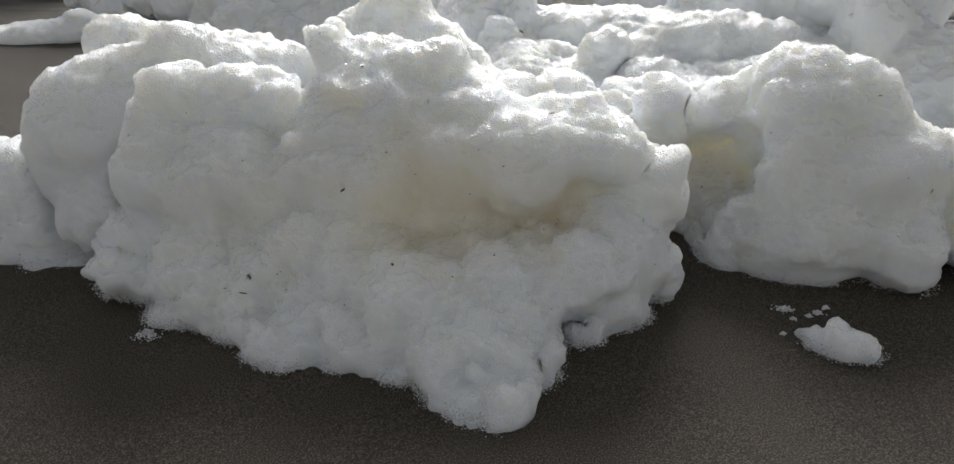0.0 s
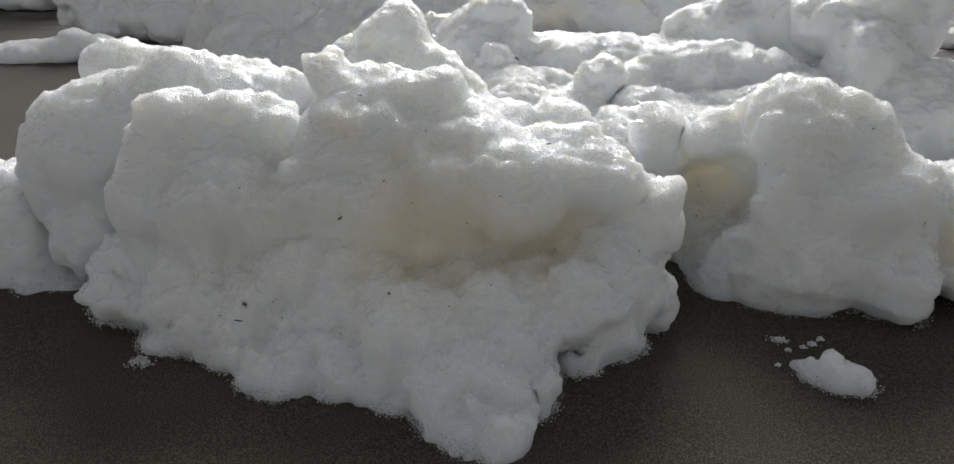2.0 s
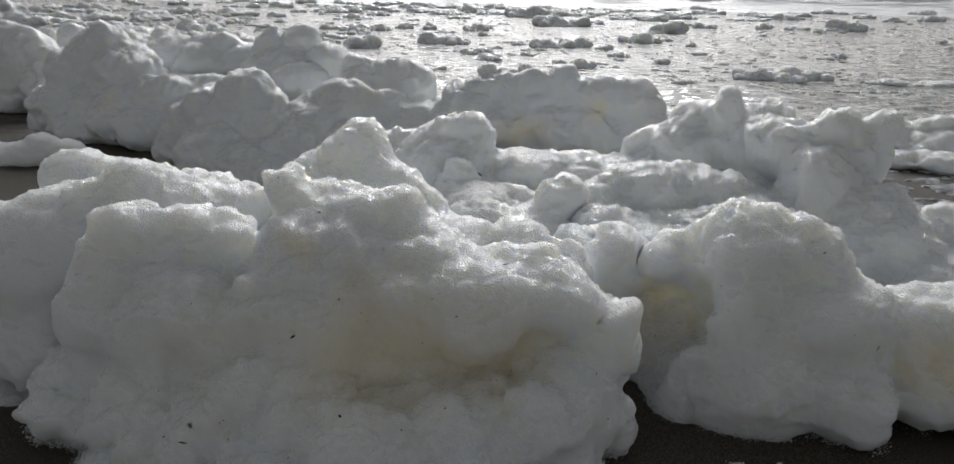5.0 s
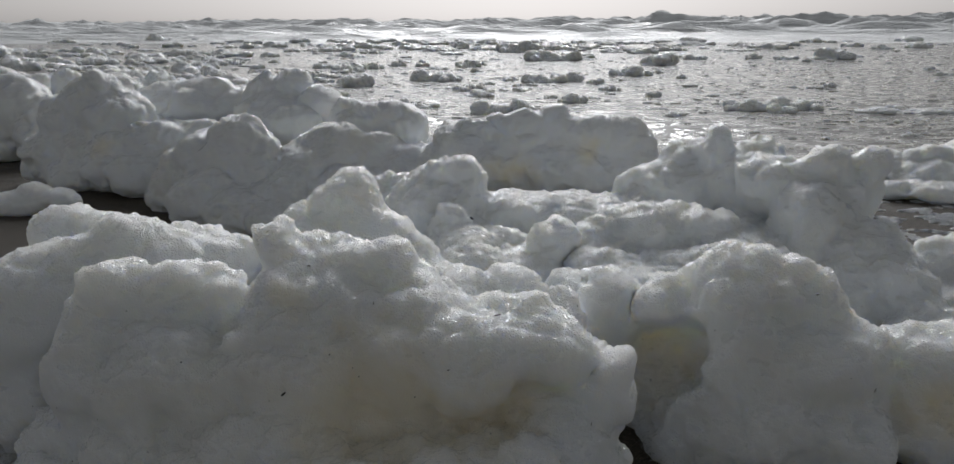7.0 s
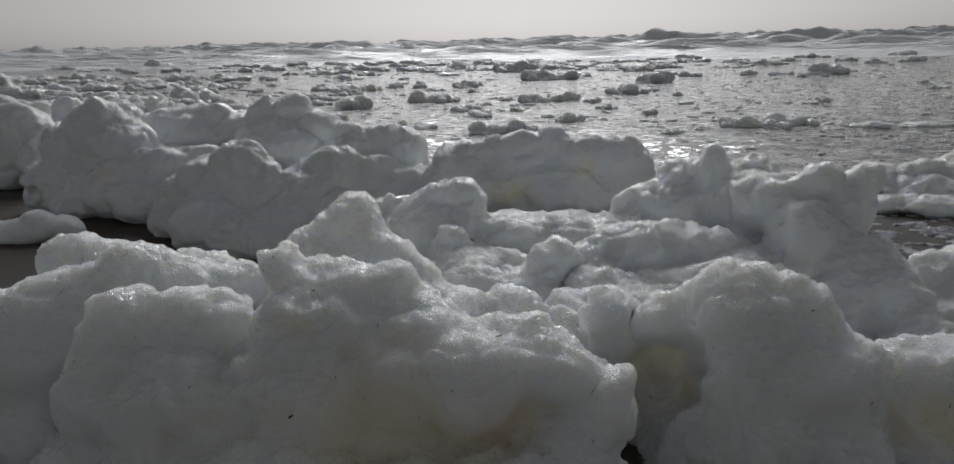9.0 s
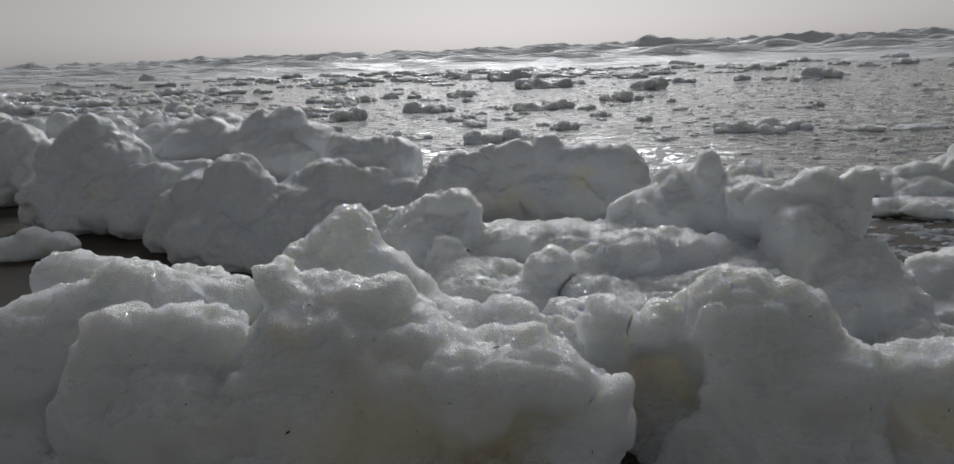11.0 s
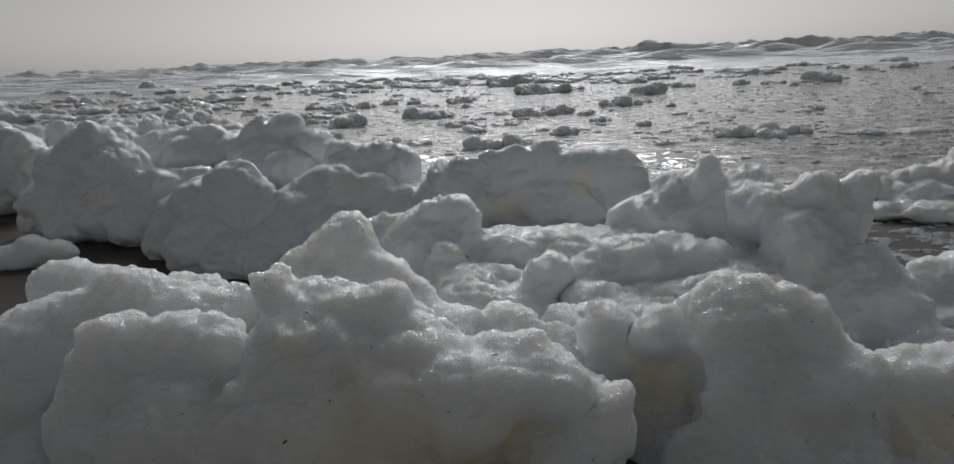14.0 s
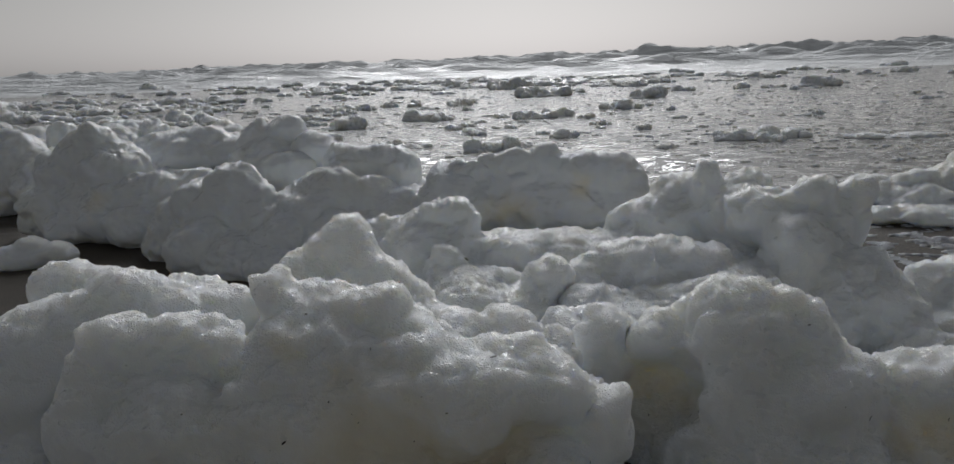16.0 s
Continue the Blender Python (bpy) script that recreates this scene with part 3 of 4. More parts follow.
SADDLE = [
    (0.098, 1.837, 0.187, 0.122, 0.1, 0.052),
    (0.234, 1.837, 0.186, 0.14, 0.1, 0.046),
    (0.377, 1.837, 0.202, 0.139, 0.1, 0.042),
    (0.175, 1.938, 0.2, 0.239, 0.1, 0.032),
    (0.525, 1.887, 0.252, 0.126, 0.1, 0.077),
    (0.439, 1.92, 0.238, 0.094, 0.08, 0.055),
    (0.57, 1.835, 0.35, 0.038, 0.04, 0.065),
    (0.533, 1.902, 0.312, 0.071, 0.06, 0.052),
    (0.635, 1.819, 0.288, 0.074, 0.08, 0.074),
]
RIGHT_PEAK = [
    (0.692, 1.902, 0.349, 0.067, 0.06, 0.033),
    (0.713, 1.676, 0.308, 0.123, 0.09, 0.068),
    (0.824, 1.658, 0.301, 0.073, 0.07, 0.075),
    (0.658, 1.701, 0.338, 0.063, 0.06, 0.033),
    (0.729, 1.586, 0.238, 0.094, 0.08, 0.084),
    (0.814, 1.561, 0.171, 0.115, 0.1, 0.099),
    (0.673, 1.558, 0.185, 0.068, 0.07, 0.06),
    (0.862, 1.483, 0.129, 0.075, 0.08, 0.075),
    (0.771, 1.494, 0.099, 0.114, 0.08, 0.079),
    (0.884, 1.412, 0.083, 0.072, 0.08, 0.06),
    (0.862, 1.645, 0.36, 0.029, 0.03, 0.024),
    (0.755, 1.634, 0.365, 0.053, 0.04, 0.021),
]
RIGHT_BACK = [
    (1.046, 1.713, 0.106, 0.085, 0.08, 0.062),
    (1.179, 1.777, 0.109, 0.105, 0.1, 0.073),
    (0.986, 1.612, 0.059, 0.067, 0.08, 0.067),
    (1.084, 1.626, 0.047, 0.109, 0.1, 0.082),
]
YELLOW = [
    (-0.07, 2.471, 0.293, 0.099, 0.08, 0.075),
    (0.087, 2.471, 0.299, 0.122, 0.08, 0.075),
    (0.2, 2.456, 0.337, 0.039, 0.04, 0.05),
    (0.282, 2.471, 0.297, 0.129, 0.08, 0.07),
    (0.399, 2.471, 0.288, 0.098, 0.08, 0.066),
    (0.456, 2.45, 0.22, 0.074, 0.08, 0.066),
    (0.028, 2.449, 0.204, 0.161, 0.1, 0.098),
    (0.242, 2.429, 0.206, 0.179, 0.1, 0.089),
    (0.376, 2.419, 0.191, 0.135, 0.09, 0.069),
    (-0.133, 2.47, 0.179, 0.1, 0.08, 0.096),
    (-0.009, 2.456, 0.349, 0.051, 0.04, 0.039),
]
CENTRE_BACK = [
    (-0.513, 2.77, 0.307, 0.099, 0.08, 0.084),
    (-0.38, 2.77, 0.292, 0.123, 0.08, 0.088),
    (-0.534, 2.636, 0.194, 0.128, 0.1, 0.128),
    (-0.652, 2.585, 0.161, 0.116, 0.1, 0.109),
    (-0.398, 2.629, 0.201, 0.119, 0.09, 0.097),
    (-0.265, 2.579, 0.159, 0.121, 0.09, 0.112),
    (-0.701, 2.517, 0.09, 0.104, 0.08, 0.104),
    (-0.433, 2.536, 0.084, 0.191, 0.1, 0.104),
    (-0.718, 2.41, 0.041, 0.084, 0.06, 0.06),
]
FOLDED = [
    (-0.88, 2.634, 0.199, 0.133, 0.1, 0.129),
    (-1.006, 2.662, 0.149, 0.122, 0.1, 0.131),
    (-0.783, 2.584, 0.119, 0.11, 0.1, 0.14),
    (-0.957, 2.515, 0.059, 0.117, 0.08, 0.109),
    (-0.815, 2.466, 0.038, 0.135, 0.08, 0.086),
    (-1.19, 2.736, 0.067, 0.072, 0.07, 0.095),
    (-1.155, 2.745, 0.123, 0.077, 0.08, 0.113),
    (-1.062, 2.708, 0.219, 0.079, 0.07, 0.057),
]
LEFT_BACK = [
    (-1.668, 3.198, 0.419, 0.051, 0.06, 0.051),
    (-1.733, 3.221, 0.338, 0.098, 0.09, 0.088),
    (-1.632, 3.212, 0.341, 0.093, 0.09, 0.088),
    (-1.588, 3.18, 0.264, 0.144, 0.1, 0.118),
    (-1.849, 3.227, 0.261, 0.115, 0.1, 0.094),
    (-1.872, 3.176, 0.111, 0.146, 0.1, 0.12),
    (-1.571, 3.059, 0.111, 0.13, 0.1, 0.115),
    (-1.381, 3.061, 0.17, 0.154, 0.1, 0.109),
    (-1.222, 3.132, 0.183, 0.157, 0.1, 0.086),
    (-1.422, 2.964, 0.071, 0.112, 0.08, 0.073),
    (-1.735, 3.082, 0.042, 0.112, 0.08, 0.061),
    (-1.25, 2.965, 0.106, 0.106, 0.08, 0.087),
    (-1.947, 3.195, 0.042, 0.079, 0.06, 0.047),
]
LEFT_FAR = [
    (-2.446, 3.813, 0.221, 0.246, 0.15, 0.169),
    (-2.51, 3.739, 0.112, 0.219, 0.12, 0.109),
    (-2.287, 3.691, 0.147, 0.12, 0.12, 0.12),
    (-2.733, 3.809, 0.212, 0.278, 0.15, 0.185),
]
BACK_PEAK = [
    (-1.007, 3.343, 0.414, 0.042, 0.05, 0.052),
    (-1.011, 3.36, 0.355, 0.085, 0.07, 0.079),
    (-0.898, 3.36, 0.364, 0.074, 0.07, 0.074),
    (-0.967, 3.285, 0.278, 0.156, 0.1, 0.094),
    (-0.747, 3.261, 0.315, 0.092, 0.07, 0.067),
    (-0.853, 3.16, 0.251, 0.106, 0.07, 0.063),
]
BACK_LOW = [
    (-1.525, 3.532, 0.323, 0.146, 0.1, 0.067),
    (-1.324, 3.533, 0.334, 0.134, 0.1, 0.078),
    (-1.374, 3.433, 0.276, 0.224, 0.1, 0.071),
    (-1.149, 3.468, 0.286, 0.11, 0.08, 0.071),
]
SLAB = [
    (-1.587, 2.665, 0.041, 0.085, 0.06, 0.04),
    (-1.726, 2.659, 0.02, 0.134, 0.08, 0.054),
    (-1.876, 2.638, 0.007, 0.156, 0.08, 0.054),
    (-1.67, 2.662, 0.069, 0.049, 0.03, 0.027),
]
FAR_BANK = [
    (1.622, 3.466, 0.065, 0.111, 0.08, 0.042),
    (1.738, 3.381, 0.077, 0.155, 0.1, 0.067),
    (1.835, 3.33, 0.1, 0.122, 0.1, 0.091),
    (1.978, 3.329, 0.12, 0.156, 0.1, 0.116),
    (1.617, 3.265, 0.057, 0.13, 0.08, 0.03),
    (1.762, 3.214, 0.055, 0.172, 0.08, 0.044),
    (2.15, 3.327, 0.093, 0.176, 0.1, 0.101),
    (1.62, 3.097, 0.024, 0.167, 0.12, 0.019),
    (1.801, 3.044, 0.019, 0.199, 0.12, 0.021),
]
# hollows: x, y, z, radius
FRONT_HOLLOWS = [
    (0.094, 0.805, 0.156, 0.034),
    (0.149, 0.825, 0.169, 0.03),
    (0.267, 0.890, 0.189, 0.013),
    (0.256, 0.885, 0.132, 0.013),
    (0.271, 0.890, 0.238, 0.012),
    (0.035, 0.795, 0.161, 0.034),
    (0.196, 0.845, 0.191, 0.022),
    (0.106, 0.705, 0.072, 0.036),
]
MOUND_HOLLOWS = [
    (0.350, 1.090, 0.123, 0.075),
    (0.303, 1.080, 0.063, 0.065),
    (0.376, 1.070, 0.172, 0.045),
    (0.518, 0.965, 0.175, 0.014),
]
# blobs end

# the low backs of the heaps, between the crests
BACK_OF_FRONT = [(-0.1, 0.98, 0.08, 0.30, 0.13, 0.17), (-0.38, 0.98, 0.06, 0.16, 0.12, 0.13)]
BACK_OF_RIDGE = [(-0.55, 1.14, 0.08, 0.2, 0.14, 0.17)]
BACK_OF_PEAK = [(-0.18, 1.3, 0.08, 0.2, 0.16, 0.17), (-0.2, 1.55, 0.06, 0.2, 0.2, 0.12)]
BACK_OF_MOUND = [(0.5, 1.13, 0.06, 0.2, 0.11, 0.16)]
BACK_OF_BANK = [(0.25, 1.5, 0.04, 0.35, 0.24, 0.13), (0.3, 1.85, 0.04, 0.35, 0.2, 0.13), (0.7, 1.7, 0.06, 0.2, 0.22, 0.18), (-0.05, 1.8, 0.05, 0.2, 0.2, 0.14)]
BACK_OF_YELLOW = [(0.18, 2.55, 0.08, 0.36, 0.16, 0.18)]
BACK_OF_FOLDED = [(-0.9, 2.75, 0.06, 0.26, 0.2, 0.16)]
BACK_OF_CENTRE = [(-0.45, 2.8, 0.08, 0.34, 0.2, 0.2)]
BACK_OF_LEFT = [(-1.6, 3.25, 0.08, 0.38, 0.22, 0.2)]


def heap(blobs, label, step, blend, lumps, seed, mat=None, hollows=(), froth=0):
    ob = tagged(new("foam_mound", foam_mesh("foam_mound", blobs, step, blend, lumps, seed, mat, hollows)), label, "sea foam", "mounds of sea foam")
    if froth:
        frothy_foot(ob, froth, seed)
    return ob


def ball():
    bm = bmesh.new()
    bmesh.ops.create_icosphere(bm, subdivisions=1, radius=1.0)
    v = np.array([p.co[:] for p in bm.verts])
    f = np.array([[p.index for p in t.verts] for t in bm.faces])
    bm.free()
    return v, f


def many(name, places, sizes, mat):
    """One mesh of many small balls: places, and sizes in x, y and z."""
    v, f = ball()
    verts = (places[:, None, :] + v[None] * sizes[:, None, :]).reshape(-1, 3)
    faces = (f[None] + (np.arange(len(places)) * len(v))[:, None, None]).reshape(-1, 3)
    return mesh_of(name, verts, faces, mat)


def frothy_foot(ob, count, seed):
    """Loose bubbles where the heap meets the sand."""
    r = np.random.RandomState(seed + 300)
    me = ob.data
    v = np.empty(len(me.vertices) * 3, np.float32)
    me.vertices.foreach_get("co", v)
    n = np.empty(len(me.vertices) * 3, np.float32)
    me.vertices.foreach_get("normal", n)
    v, n = v.reshape(-1, 3), n.reshape(-1, 3)
    low = np.flatnonzero((v[:, 2] > -0.004) & (v[:, 2] < 0.016) & (n[:, 1] < 0.3) & (np.hypot(n[:, 0], n[:, 1]) > 0.2))
    pick = r.choice(low, count)
    patchy = perlin(v[pick] / 0.05 + seed) > -0.12
    pick = pick[patchy]
    size = r.gamma(2.0, 0.0002, len(pick)) + 0.0003
    out = n[pick] * (1, 1, 0)
    out /= np.maximum(np.linalg.norm(out, axis=1), 0.1)[:, None]
    at = v[pick] + out * (np.abs(r.normal(0, 0.004, len(pick))))[:, None] + r.normal(0, 0.002, (len(pick), 3))
    at[:, 2] = np.maximum(at[:, 2] * r.uniform(0, 1, len(pick)), 0) + size * 0.5
    tagged(part("froth", many("froth", at, np.stack([size, size, size * 0.8], axis=1), FROTH), ob, "loose translucent bubbles round the foot"), kind="stuff")


NEAR = [(0.13, 0.013), (0.06, 0.011), (0.028, 0.007), (0.012, 0.0042)]
SMOOTH = [(0.14, 0.012), (0.06, 0.009), (0.026, 0.0055), (0.012, 0.0042)]
BANK = [(0.14, 0.016), (0.06, 0.012), (0.028, 0.008), (0.013, 0.005)]
MID = [(0.22, 0.03), (0.10, 0.018), (0.045, 0.009), (0.02, 0.005)]
heap(FRONT_CLOUD + FRONT_CREST + SKIRT_UPPER + SKIRT_LOWER + SKIRT_FOOT + BACK_OF_FRONT, "large white sea foam heap with an overhanging creamy hollow on sand", 0.0034, 0.022, NEAR, 1, hollows=FRONT_HOLLOWS, froth=16000)
heap(LEFT_RIDGE + RIDGE_CREST + BACK_OF_RIDGE, "rounded white sea foam ridge behind the large heap", 0.0042, 0.025, SMOOTH, 2)
heap(REAR_PEAK + BACK_OF_PEAK, "pointed translucent white sea foam peak behind the large heap", 0.0042, 0.025, SMOOTH, 3)
heap(LEFT_EDGE, "low white sea foam heap with a frothy foot on sand", 0.0042, 0.025, NEAR, 4, froth=1600)
heap(RIGHT_MOUND + MOUND_NECK + MOUND_CREST + FAR_RIGHT + BACK_OF_MOUND, "broad white sea foam mound with a frothy foot on sand", 0.0038, 0.026, NEAR, 5, hollows=MOUND_HOLLOWS, froth=4600)
heap(PLATEAU + SADDLE + MID_PEAK + RIGHT_PEAK + BACK_OF_BANK, "lumpy glistening white sea foam bank with two rounded peaks", 0.005, 0.025, BANK, 7, FOAM_MID)
heap(KNOBS, "row of small white foam knobs behind the large heap", 0.0042, 0.014, NEAR, 8)
heap(RIGHT_BACK, "low white sea foam heap beside wet sand", 0.006, 0.03, MID, 12, FOAM_MID)
heap(YELLOW + BACK_OF_YELLOW, "wide sea foam mound with pale yellow hollows", 0.006, 0.025, MID, 13, FOAM_BACK)
heap(FOLDED + BACK_OF_FOLDED, "folded bulging grey-white sea foam heap on dark sand", 0.006, 0.025, MID, 14, FOAM_BACK)
heap(CENTRE_BACK + BACK_OF_CENTRE, "stepped rounded sea foam heap in the bank", 0.006, 0.025, MID, 15, FOAM_BACK)
heap(LEFT_BACK + BACK_OF_LEFT, "high bulging sea foam heap in the bank", 0.007, 0.03, MID, 16, FOAM_BACK)
heap(LEFT_FAR, "smooth rounded sea foam heap at the bank's end", 0.01, 0.04, MID, 17, FOAM_BACK)
heap(BACK_PEAK, "small peaked sea foam heap behind the bank", 0.009, 0.03, MID, 18, FOAM_BACK)
heap(BACK_LOW, "long low sea foam heap behind the bank", 0.01, 0.03, MID, 19, FOAM_BACK)
heap(SLAB, "flat tongue of sea foam lying on dark sand", 0.007, 0.03, [(0.09, 0.006), (0.03, 0.003)], 20, FOAM_MID)
heap(FAR_BANK, "long low sea foam bank on wet sand", 0.008, 0.03, MID, 21, FOAM_MID)
CHIP = [(0.451, 0.79, 0.001, 0.019, 1), (0.481, 0.78, 0.01, 0.022, 1), (0.499, 0.77, 0.012, 0.017, 1), (0.436, 0.81, 0, 0.01, 1)]
chip = tagged(new("foam_scrap", foam_mesh("foam_scrap", CHIP, 0.0022, 0.012, [(0.05, 0.007), (0.02, 0.004), (0.008, 0.0018)], 22)), "small white scrap of foam lying alone on sand", "sea foam")
frothy_foot(chip, 700, 22)


# ---- low field of foam behind the bank ----
def field(x0, y0, count, seed, label):
    r = random.Random(seed)
    blobs = [(x0, y0 + 0.6, 0, 0.6, 0.5, 0.05)]
    for _ in range(count):
        y = y0 + r.uniform(0, 1.1)
        s = r.uniform(0.07, 0.15)
        blobs.append((x0 + r.uniform(-0.7, 0.7), y, s * r.uniform(0.2, 0.9), s * 1.15, s, s * r.uniform(0.8, 1.1)))
    heap(blobs, label, 0.015, 0.04, [(0.2, 0.03), (0.09, 0.015)], seed, FOAM_FAR)


for i, (x, y) in enumerate([(-1.5, 3.7), (-2.6, 4.0), (-3.7, 4.1), (-1.9, 4.3), (-3.1, 4.4), (-4.3, 4.5), (-2.7, 5.5), (-4.0, 5.6), (-5.3, 5.7), (-3.4, 6.7), (-4.8, 6.8), (-6.2, 6.9)]):
    field(x, y, 17, 400 + i, "low lumpy field of grey-white foam behind the bank")


# ---- clumps scattered over the wet sand ----
def clump_mesh(seed):
    r = random.Random(seed)
    blobs = [(0, 0, 0, 0.42, 0.26, 0.05)]
    for i in range(r.randint(9, 16)):
        s = r.uniform(0.06, 0.17) * (1 if i else 1.5)
        blobs.append((r.gauss(0, 0.24), r.gauss(0, 0.14), s * r.uniform(0.1, 0.7), s, s * 0.9, s * r.uniform(0.7, 1.0)))
    return foam_mesh("foam_clump", blobs, 0.02, 0.03, [(0.22, 0.03), (0.09, 0.016)], seed, FOAM_FAR, grain=1.5)


CLUMPS = [clump_mesh(100 + i) for i in range(10)]


def clump(i, x, y, wide, turn, tall=1.0):
    ob = new("foam_clump", CLUMPS[i % len(CLUMPS)])
    ob.matrix_world = Matrix.LocRotScale((x, y, 0), Euler((0, 0, radians(turn))), (wide * 0.85, wide * 0.85, wide * tall * 0.85))
    tagged(ob, "grey-white clump of sea foam on wet sand", "sea foam", "foam clumps on the wet sand")


PLACED = [
    (1.75, 6.4, 0.42), (2.1, 6.45, 0.5), (1.98, 6.2, 0.3), (2.75, 6.25, 0.45, 0.35), (3.05, 6.2, 0.5, 0.35), (3.45, 6.1, 0.4, 0.8), (1.13, 5.9, 0.22), (-0.96, 6.7, 0.28),
    (-1.85, 8.75, 0.6), (0.2, 9.4, 0.55), (0.5, 9.7, 0.5), (-1.1, 9.7, 0.65), (-0.2, 6.1, 0.42), (0.05, 6.2, 0.33), (0.45, 7.0, 0.33), (-0.04, 8.1, 0.2),
    (-0.5, 8.5, 0.28), (1.4, 10.7, 0.6), (2.05, 13.3, 0.85), (0.37, 15.0, 1.1), (-0.26, 19.3, 1.3), (3.0, 15.4, 0.5), (-4.4, 10.5, 0.8), (-3.9, 10.2, 0.5),
    (4.1, 15.6, 0.45), (5.4, 15.5, 1.0), (2.35, 4.9, 0.13), (0.9, 8.3, 0.24), (1.2, 7.6, 0.22), (-2.6, 12.5, 0.5), (-0.9, 12.8, 0.5),
]
for i, (x, y, wide, *tall) in enumerate(PLACED):
    clump(i, x, y, wide, (i * 73) % 40 - 20, *(tall or [1.0]))
r = random.Random(5)
for i in range(90):
    y = r.uniform(6.5, 15)
    clump(i, -y * r.uniform(0.05, 0.72), y, r.uniform(0.12, 0.45), r.uniform(-40, 40), r.uniform(0.6, 1.1))
for i in range(40):
    y = r.uniform(6, 15)
    clump(i, y * r.uniform(-0.05, 0.5), y, r.uniform(0.08, 0.3), r.uniform(-40, 40), r.uniform(0.5, 1.0))
for i in range(95):
    y = r.uniform(7.5, 19)
    clump(i, -y * r.uniform(0.36, 0.8), y, r.uniform(0.35, 0.9) * (0.5 + y / 20), r.uniform(-40, 40), r.uniform(0.45, 0.85))


def far_clumps():
    """The far rows of clumps towards the surf."""
    r = random.Random(6)
    verts, faces, start = [], [], 0
    for i in range(230):
        me = CLUMPS[i % len(CLUMPS)]
        v = np.empty(len(me.vertices) * 3, np.float32)
        me.vertices.foreach_get("co", v)
        q = np.empty(len(me.loops), np.int32)
        me.loops.foreach_get("vertex_index", q)
        y = r.uniform(20, 30) if r.random() < 0.7 else r.uniform(15, 22)
        x = y * (r.gauss(-0.05, 0.2) if r.random() < 0.6 else r.uniform(-0.75, 0.55))
        wide = r.uniform(0.2, 0.9) * (y / 24)
        verts.append(v.reshape(-1, 3) * (wide, wide, wide * r.uniform(0.4, 0.8)) + (x, y, 0))
        faces.append(q.reshape(-1, 4) + start)
        start += len(me.vertices)
    tagged(new("far_foam", mesh_of("far_foam", np.concatenate(verts), np.concatenate(faces), FOAM_FAR)), "far rows of grey foam clumps before the surf", "sea foam", kind="stuff")


far_clumps()


# ---- small bits ----
def bits():
    """Crumbs and bubble lines of foam on the wet sand."""
    r = np.random.RandomState(31)
    y = 1 / r.uniform(1 / 22, 1 / 3.0, 60000)
    x = y * r.uniform(-0.75, 0.68, len(y))
    rows = perlin(np.stack([x / 0.5, y / 0.11, x * 0], axis=1)) + 0.6 * perlin(np.stack([x / 2.2, y / 1.2, x * 0 + 3], axis=1))
    keep = (rows > 0.05) & ((x > -0.25 * y) | (y > 4.6))
    x, y = x[keep], y[keep]
    size = r.gamma(1.5, 0.0019, len(x)) * (0.6 + y / 8)
    at = np.stack([x, y, size * 0.15 + 0.003], axis=1)
    flat = np.stack([size * r.uniform(1, 3.5, len(x)), size, size * r.uniform(0.3, 0.8, len(x))], axis=1)
    tagged(new("foam_crumbs", many("foam_crumbs", at, flat, FOAM_FAR)), "small crumbs of foam in rows over the wet sand", "sea foam", kind="stuff")


bits()


def lace():
    """A thin broken film of bubbles beside the bank."""
    r = np.random.RandomState(37)
    x, y = r.uniform(0.95, 2.75, 11000), r.uniform(1.8, 3.6, 11000)
    away = np.hypot((x - 1.8) / 0.72, (y - 2.7) / 0.72) + 0.5 * perlin(np.stack([x / 0.35, y / 0.3, x * 0 + 21], axis=1))
    keep = np.abs(perlin(np.stack([x / 0.22, y / 0.13, x * 0 + 5], axis=1))) < 0.18 * np.clip(1.6 * (1 - away), 0, 1)
    x, y = x[keep], y[keep]
    size = r.uniform(0.005, 0.017, len(x))
    at = np.stack([x, y, x * 0 + 0.001], axis=1)
    tagged(new("foam_film", many("foam_film", at, np.stack([size * 1.8, size, size * 0.45], axis=1), FOAM)), "thin lacy film of foam on wet sand", "sea foam", kind="stuff")


lace()


def scrap(x, y, wide, seed):
    """A little heap of bubbles."""
    r = np.random.RandomState(seed)
    count = int(60 + 6000 * wide)
    size = r.gamma(2.0, 0.0003, count) + 0.0005
    at = np.stack([x + r.normal(0, wide * 0.26, count), y + r.normal(0, wide * 0.2, count), size * 0.5], axis=1)
    inner = np.clip(1 - np.hypot(at[:, 0] - x, at[:, 1] - y) / (wide * 0.5), 0, 1)
    at[:, 2] += inner * wide * r.uniform(0, 0.35, count)
    tagged(new("foam_scrap", many("foam_scrap", at, np.stack([size] * 3, axis=1), FROTH)), "tiny white scrap of bubbles lying on sand", "sea foam", "foam scraps on the sand")


for i, (x, y, wide) in enumerate([(-0.461, 0.735, 0.03), (0.425, 0.875, 0.02), (0.432, 0.85, 0.008), (0.47, 0.87, 0.01), (0.485, 0.885, 0.008), (0.487, 0.83, 0.01), (0.455, 0.86, 0.007), (0.41, 0.81, 0.006)]):
    scrap(x, y, wide, 50 + i)


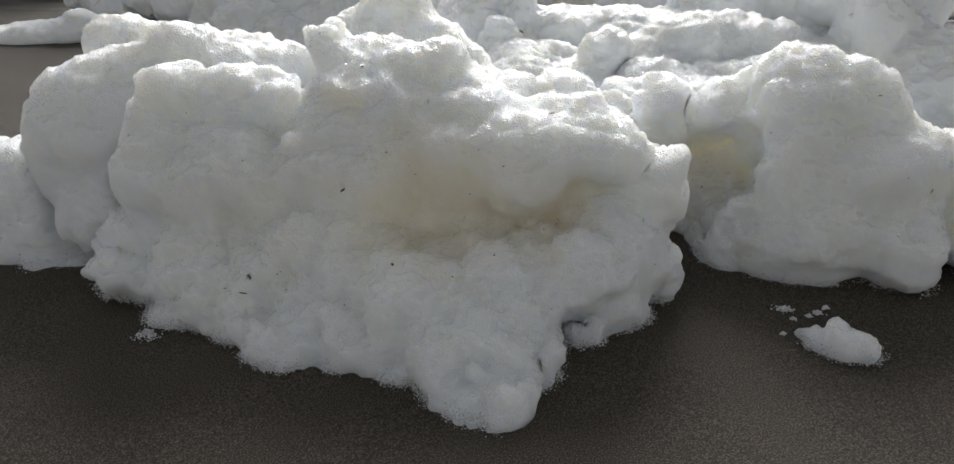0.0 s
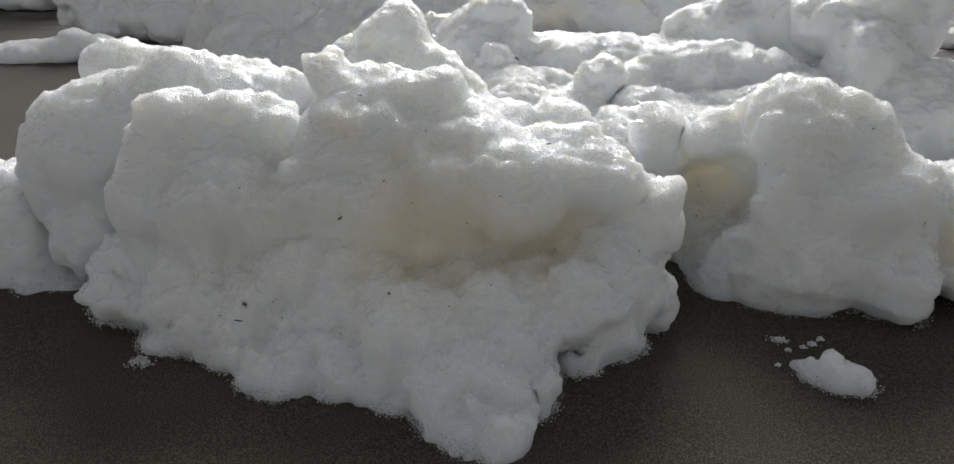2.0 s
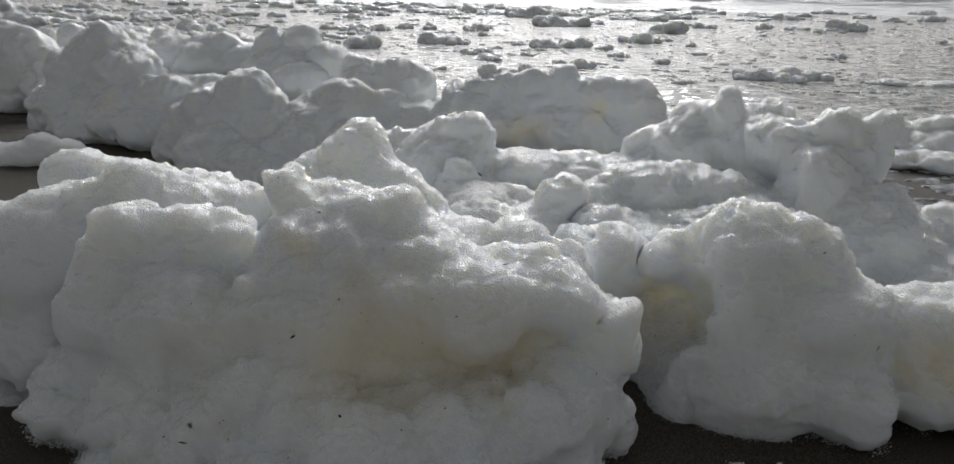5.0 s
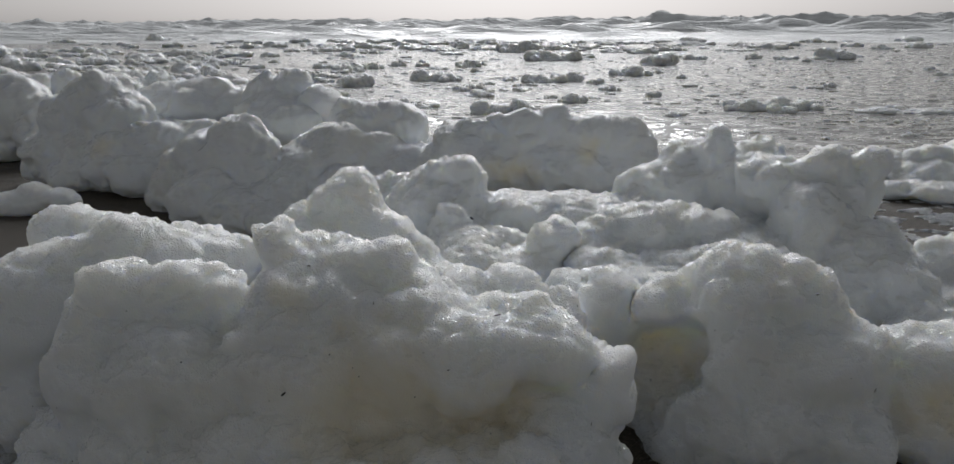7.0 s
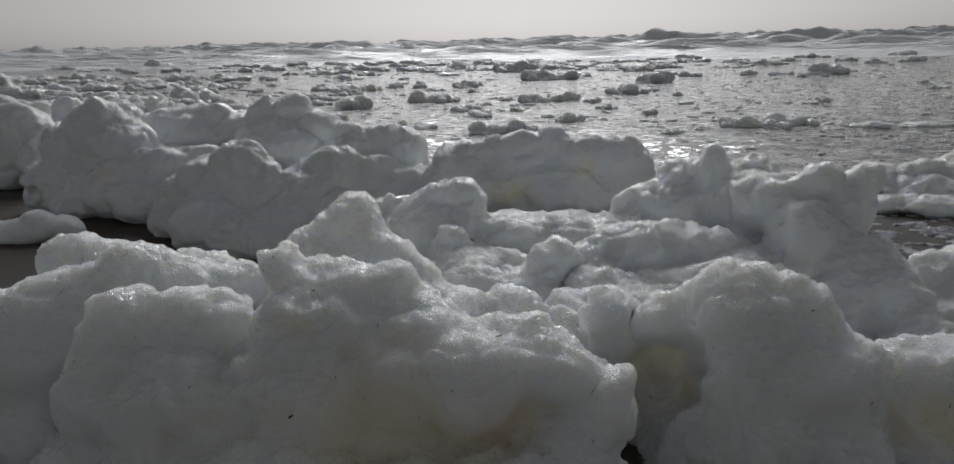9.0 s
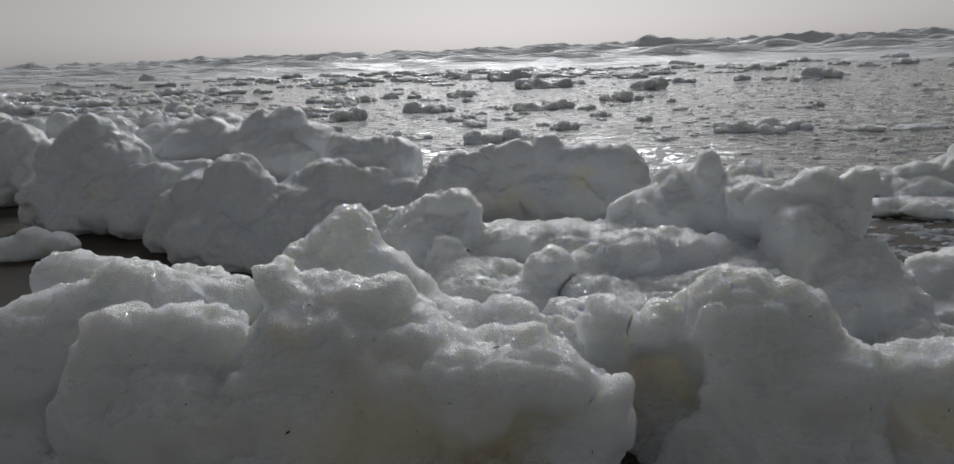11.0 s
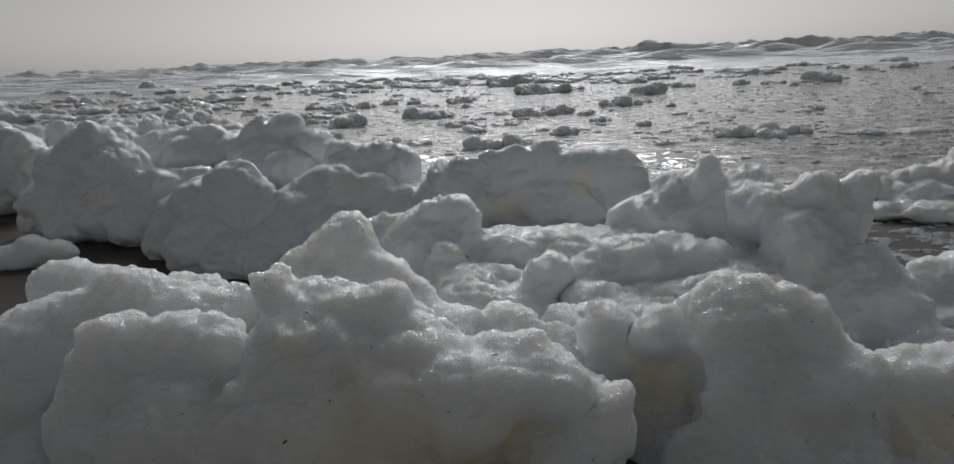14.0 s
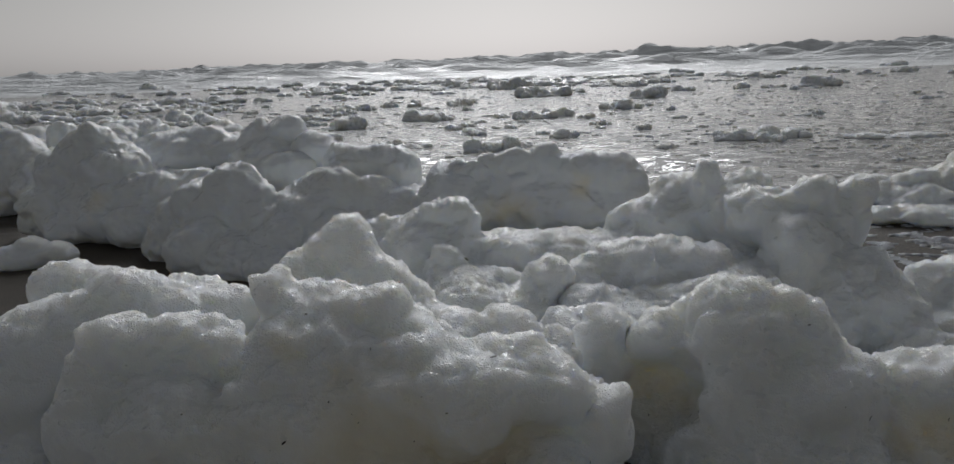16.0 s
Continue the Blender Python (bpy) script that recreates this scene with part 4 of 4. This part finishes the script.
# ---- plant flecks caught in the foam ----
def fleck_material():
    m, nt, p = material("plant_fleck")
    p.inputs["Base Color"].default_value = (0.02, 0.018, 0.014, 1)
    p.inputs["Roughness"].default_value = 0.6
    return m


FLECK = fleck_material()


def flecks():
    """Dark crumbs and stalks on the seaward and near faces of the big heaps."""
    r = np.random.RandomState(41)
    v0, f0 = ball()
    shapes = []
    for i in range(6):
        long = (1.0, 1.2, 1.6, 3.2, 5.0, 7.0)[i]
        w = v0 * (long, 1, 0.7) + r.normal(0, 0.12, v0.shape)
        w[:, 1] += 0.05 * w[:, 0] ** 2 / max(long, 1)
        shapes.append(mesh_of("plant_fleck", w * 0.0011, f0, FLECK))
    known = [
        (-0.105, 0.72, 0.143, 2, 1.7),
        (-0.311, 0.74, 0.077, 4, 1.2),
        (-0.197, 0.76, 0.206, 3, 1.3),
        (0.079, 0.88, 0.32, 4, 1),
        (-0.167, 0.93, 0.342, 3, 0.9),
        (0.022, 1.62, 0.253, 3, 2.2),
        (-0.006, 0.7, 0.147, 1, 1.1),
        (0.025, 0.74, 0.15, 1, 1.1),
        (-0.017, 0.82, 0.18, 0, 1),
        (-0.324, 0.83, 0.228, 1, 1),
        (-0.128, 0.85, 0.227, 0, 1.2),
        (0.564, 1.06, 0.256, 3, 0.9),
    ]
    heaps = [o for o in scene.objects if o.name.startswith("foam_mound")]
    points, slopes, picks = [], [], []
    for o, count in zip(heaps[:7], (30, 7, 5, 4, 16, 5, 10)):
        me = o.data
        v = np.empty(len(me.vertices) * 3, np.float32)
        me.vertices.foreach_get("co", v)
        n = np.empty(len(me.vertices) * 3, np.float32)
        me.vertices.foreach_get("normal", n)
        v, n = v.reshape(-1, 3), n.reshape(-1, 3)
        face = np.flatnonzero((n[:, 1] < -0.25) & (v[:, 2] > 0.06))
        chosen = r.choice(face, count)
        picks += [(v[k], n[k], int(r.choice(6, p=(0.36, 0.24, 0.16, 0.12, 0.08, 0.04))), float(r.uniform(0.45, 0.9))) for k in chosen]
        points.append(v[face])
        slopes.append(n[face])
    points, slopes = np.concatenate(points), np.concatenate(slopes)
    for x, y, z, kind, size in known:
        k = np.argmin(((points - (x, y, z)) ** 2).sum(axis=1))
        picks.append((points[k], slopes[k], kind, size))
    for at, n, kind, size in picks:
        turn = Vector(n.tolist()).to_track_quat("Z", "Y")
        ob = new("plant_fleck", shapes[kind])
        ob.matrix_world = Matrix.LocRotScale(Vector((at + n * 0.0004).tolist()), turn @ Euler((0, 0, float(r.uniform(0, 6.3)))).to_quaternion(), (size,) * 3)
        tagged(ob, "dark stalk of dried plant stuck on foam" if kind > 2 else "dark crumb of plant stuck on foam", "plant debris", "dark flecks in the foam")


flecks()
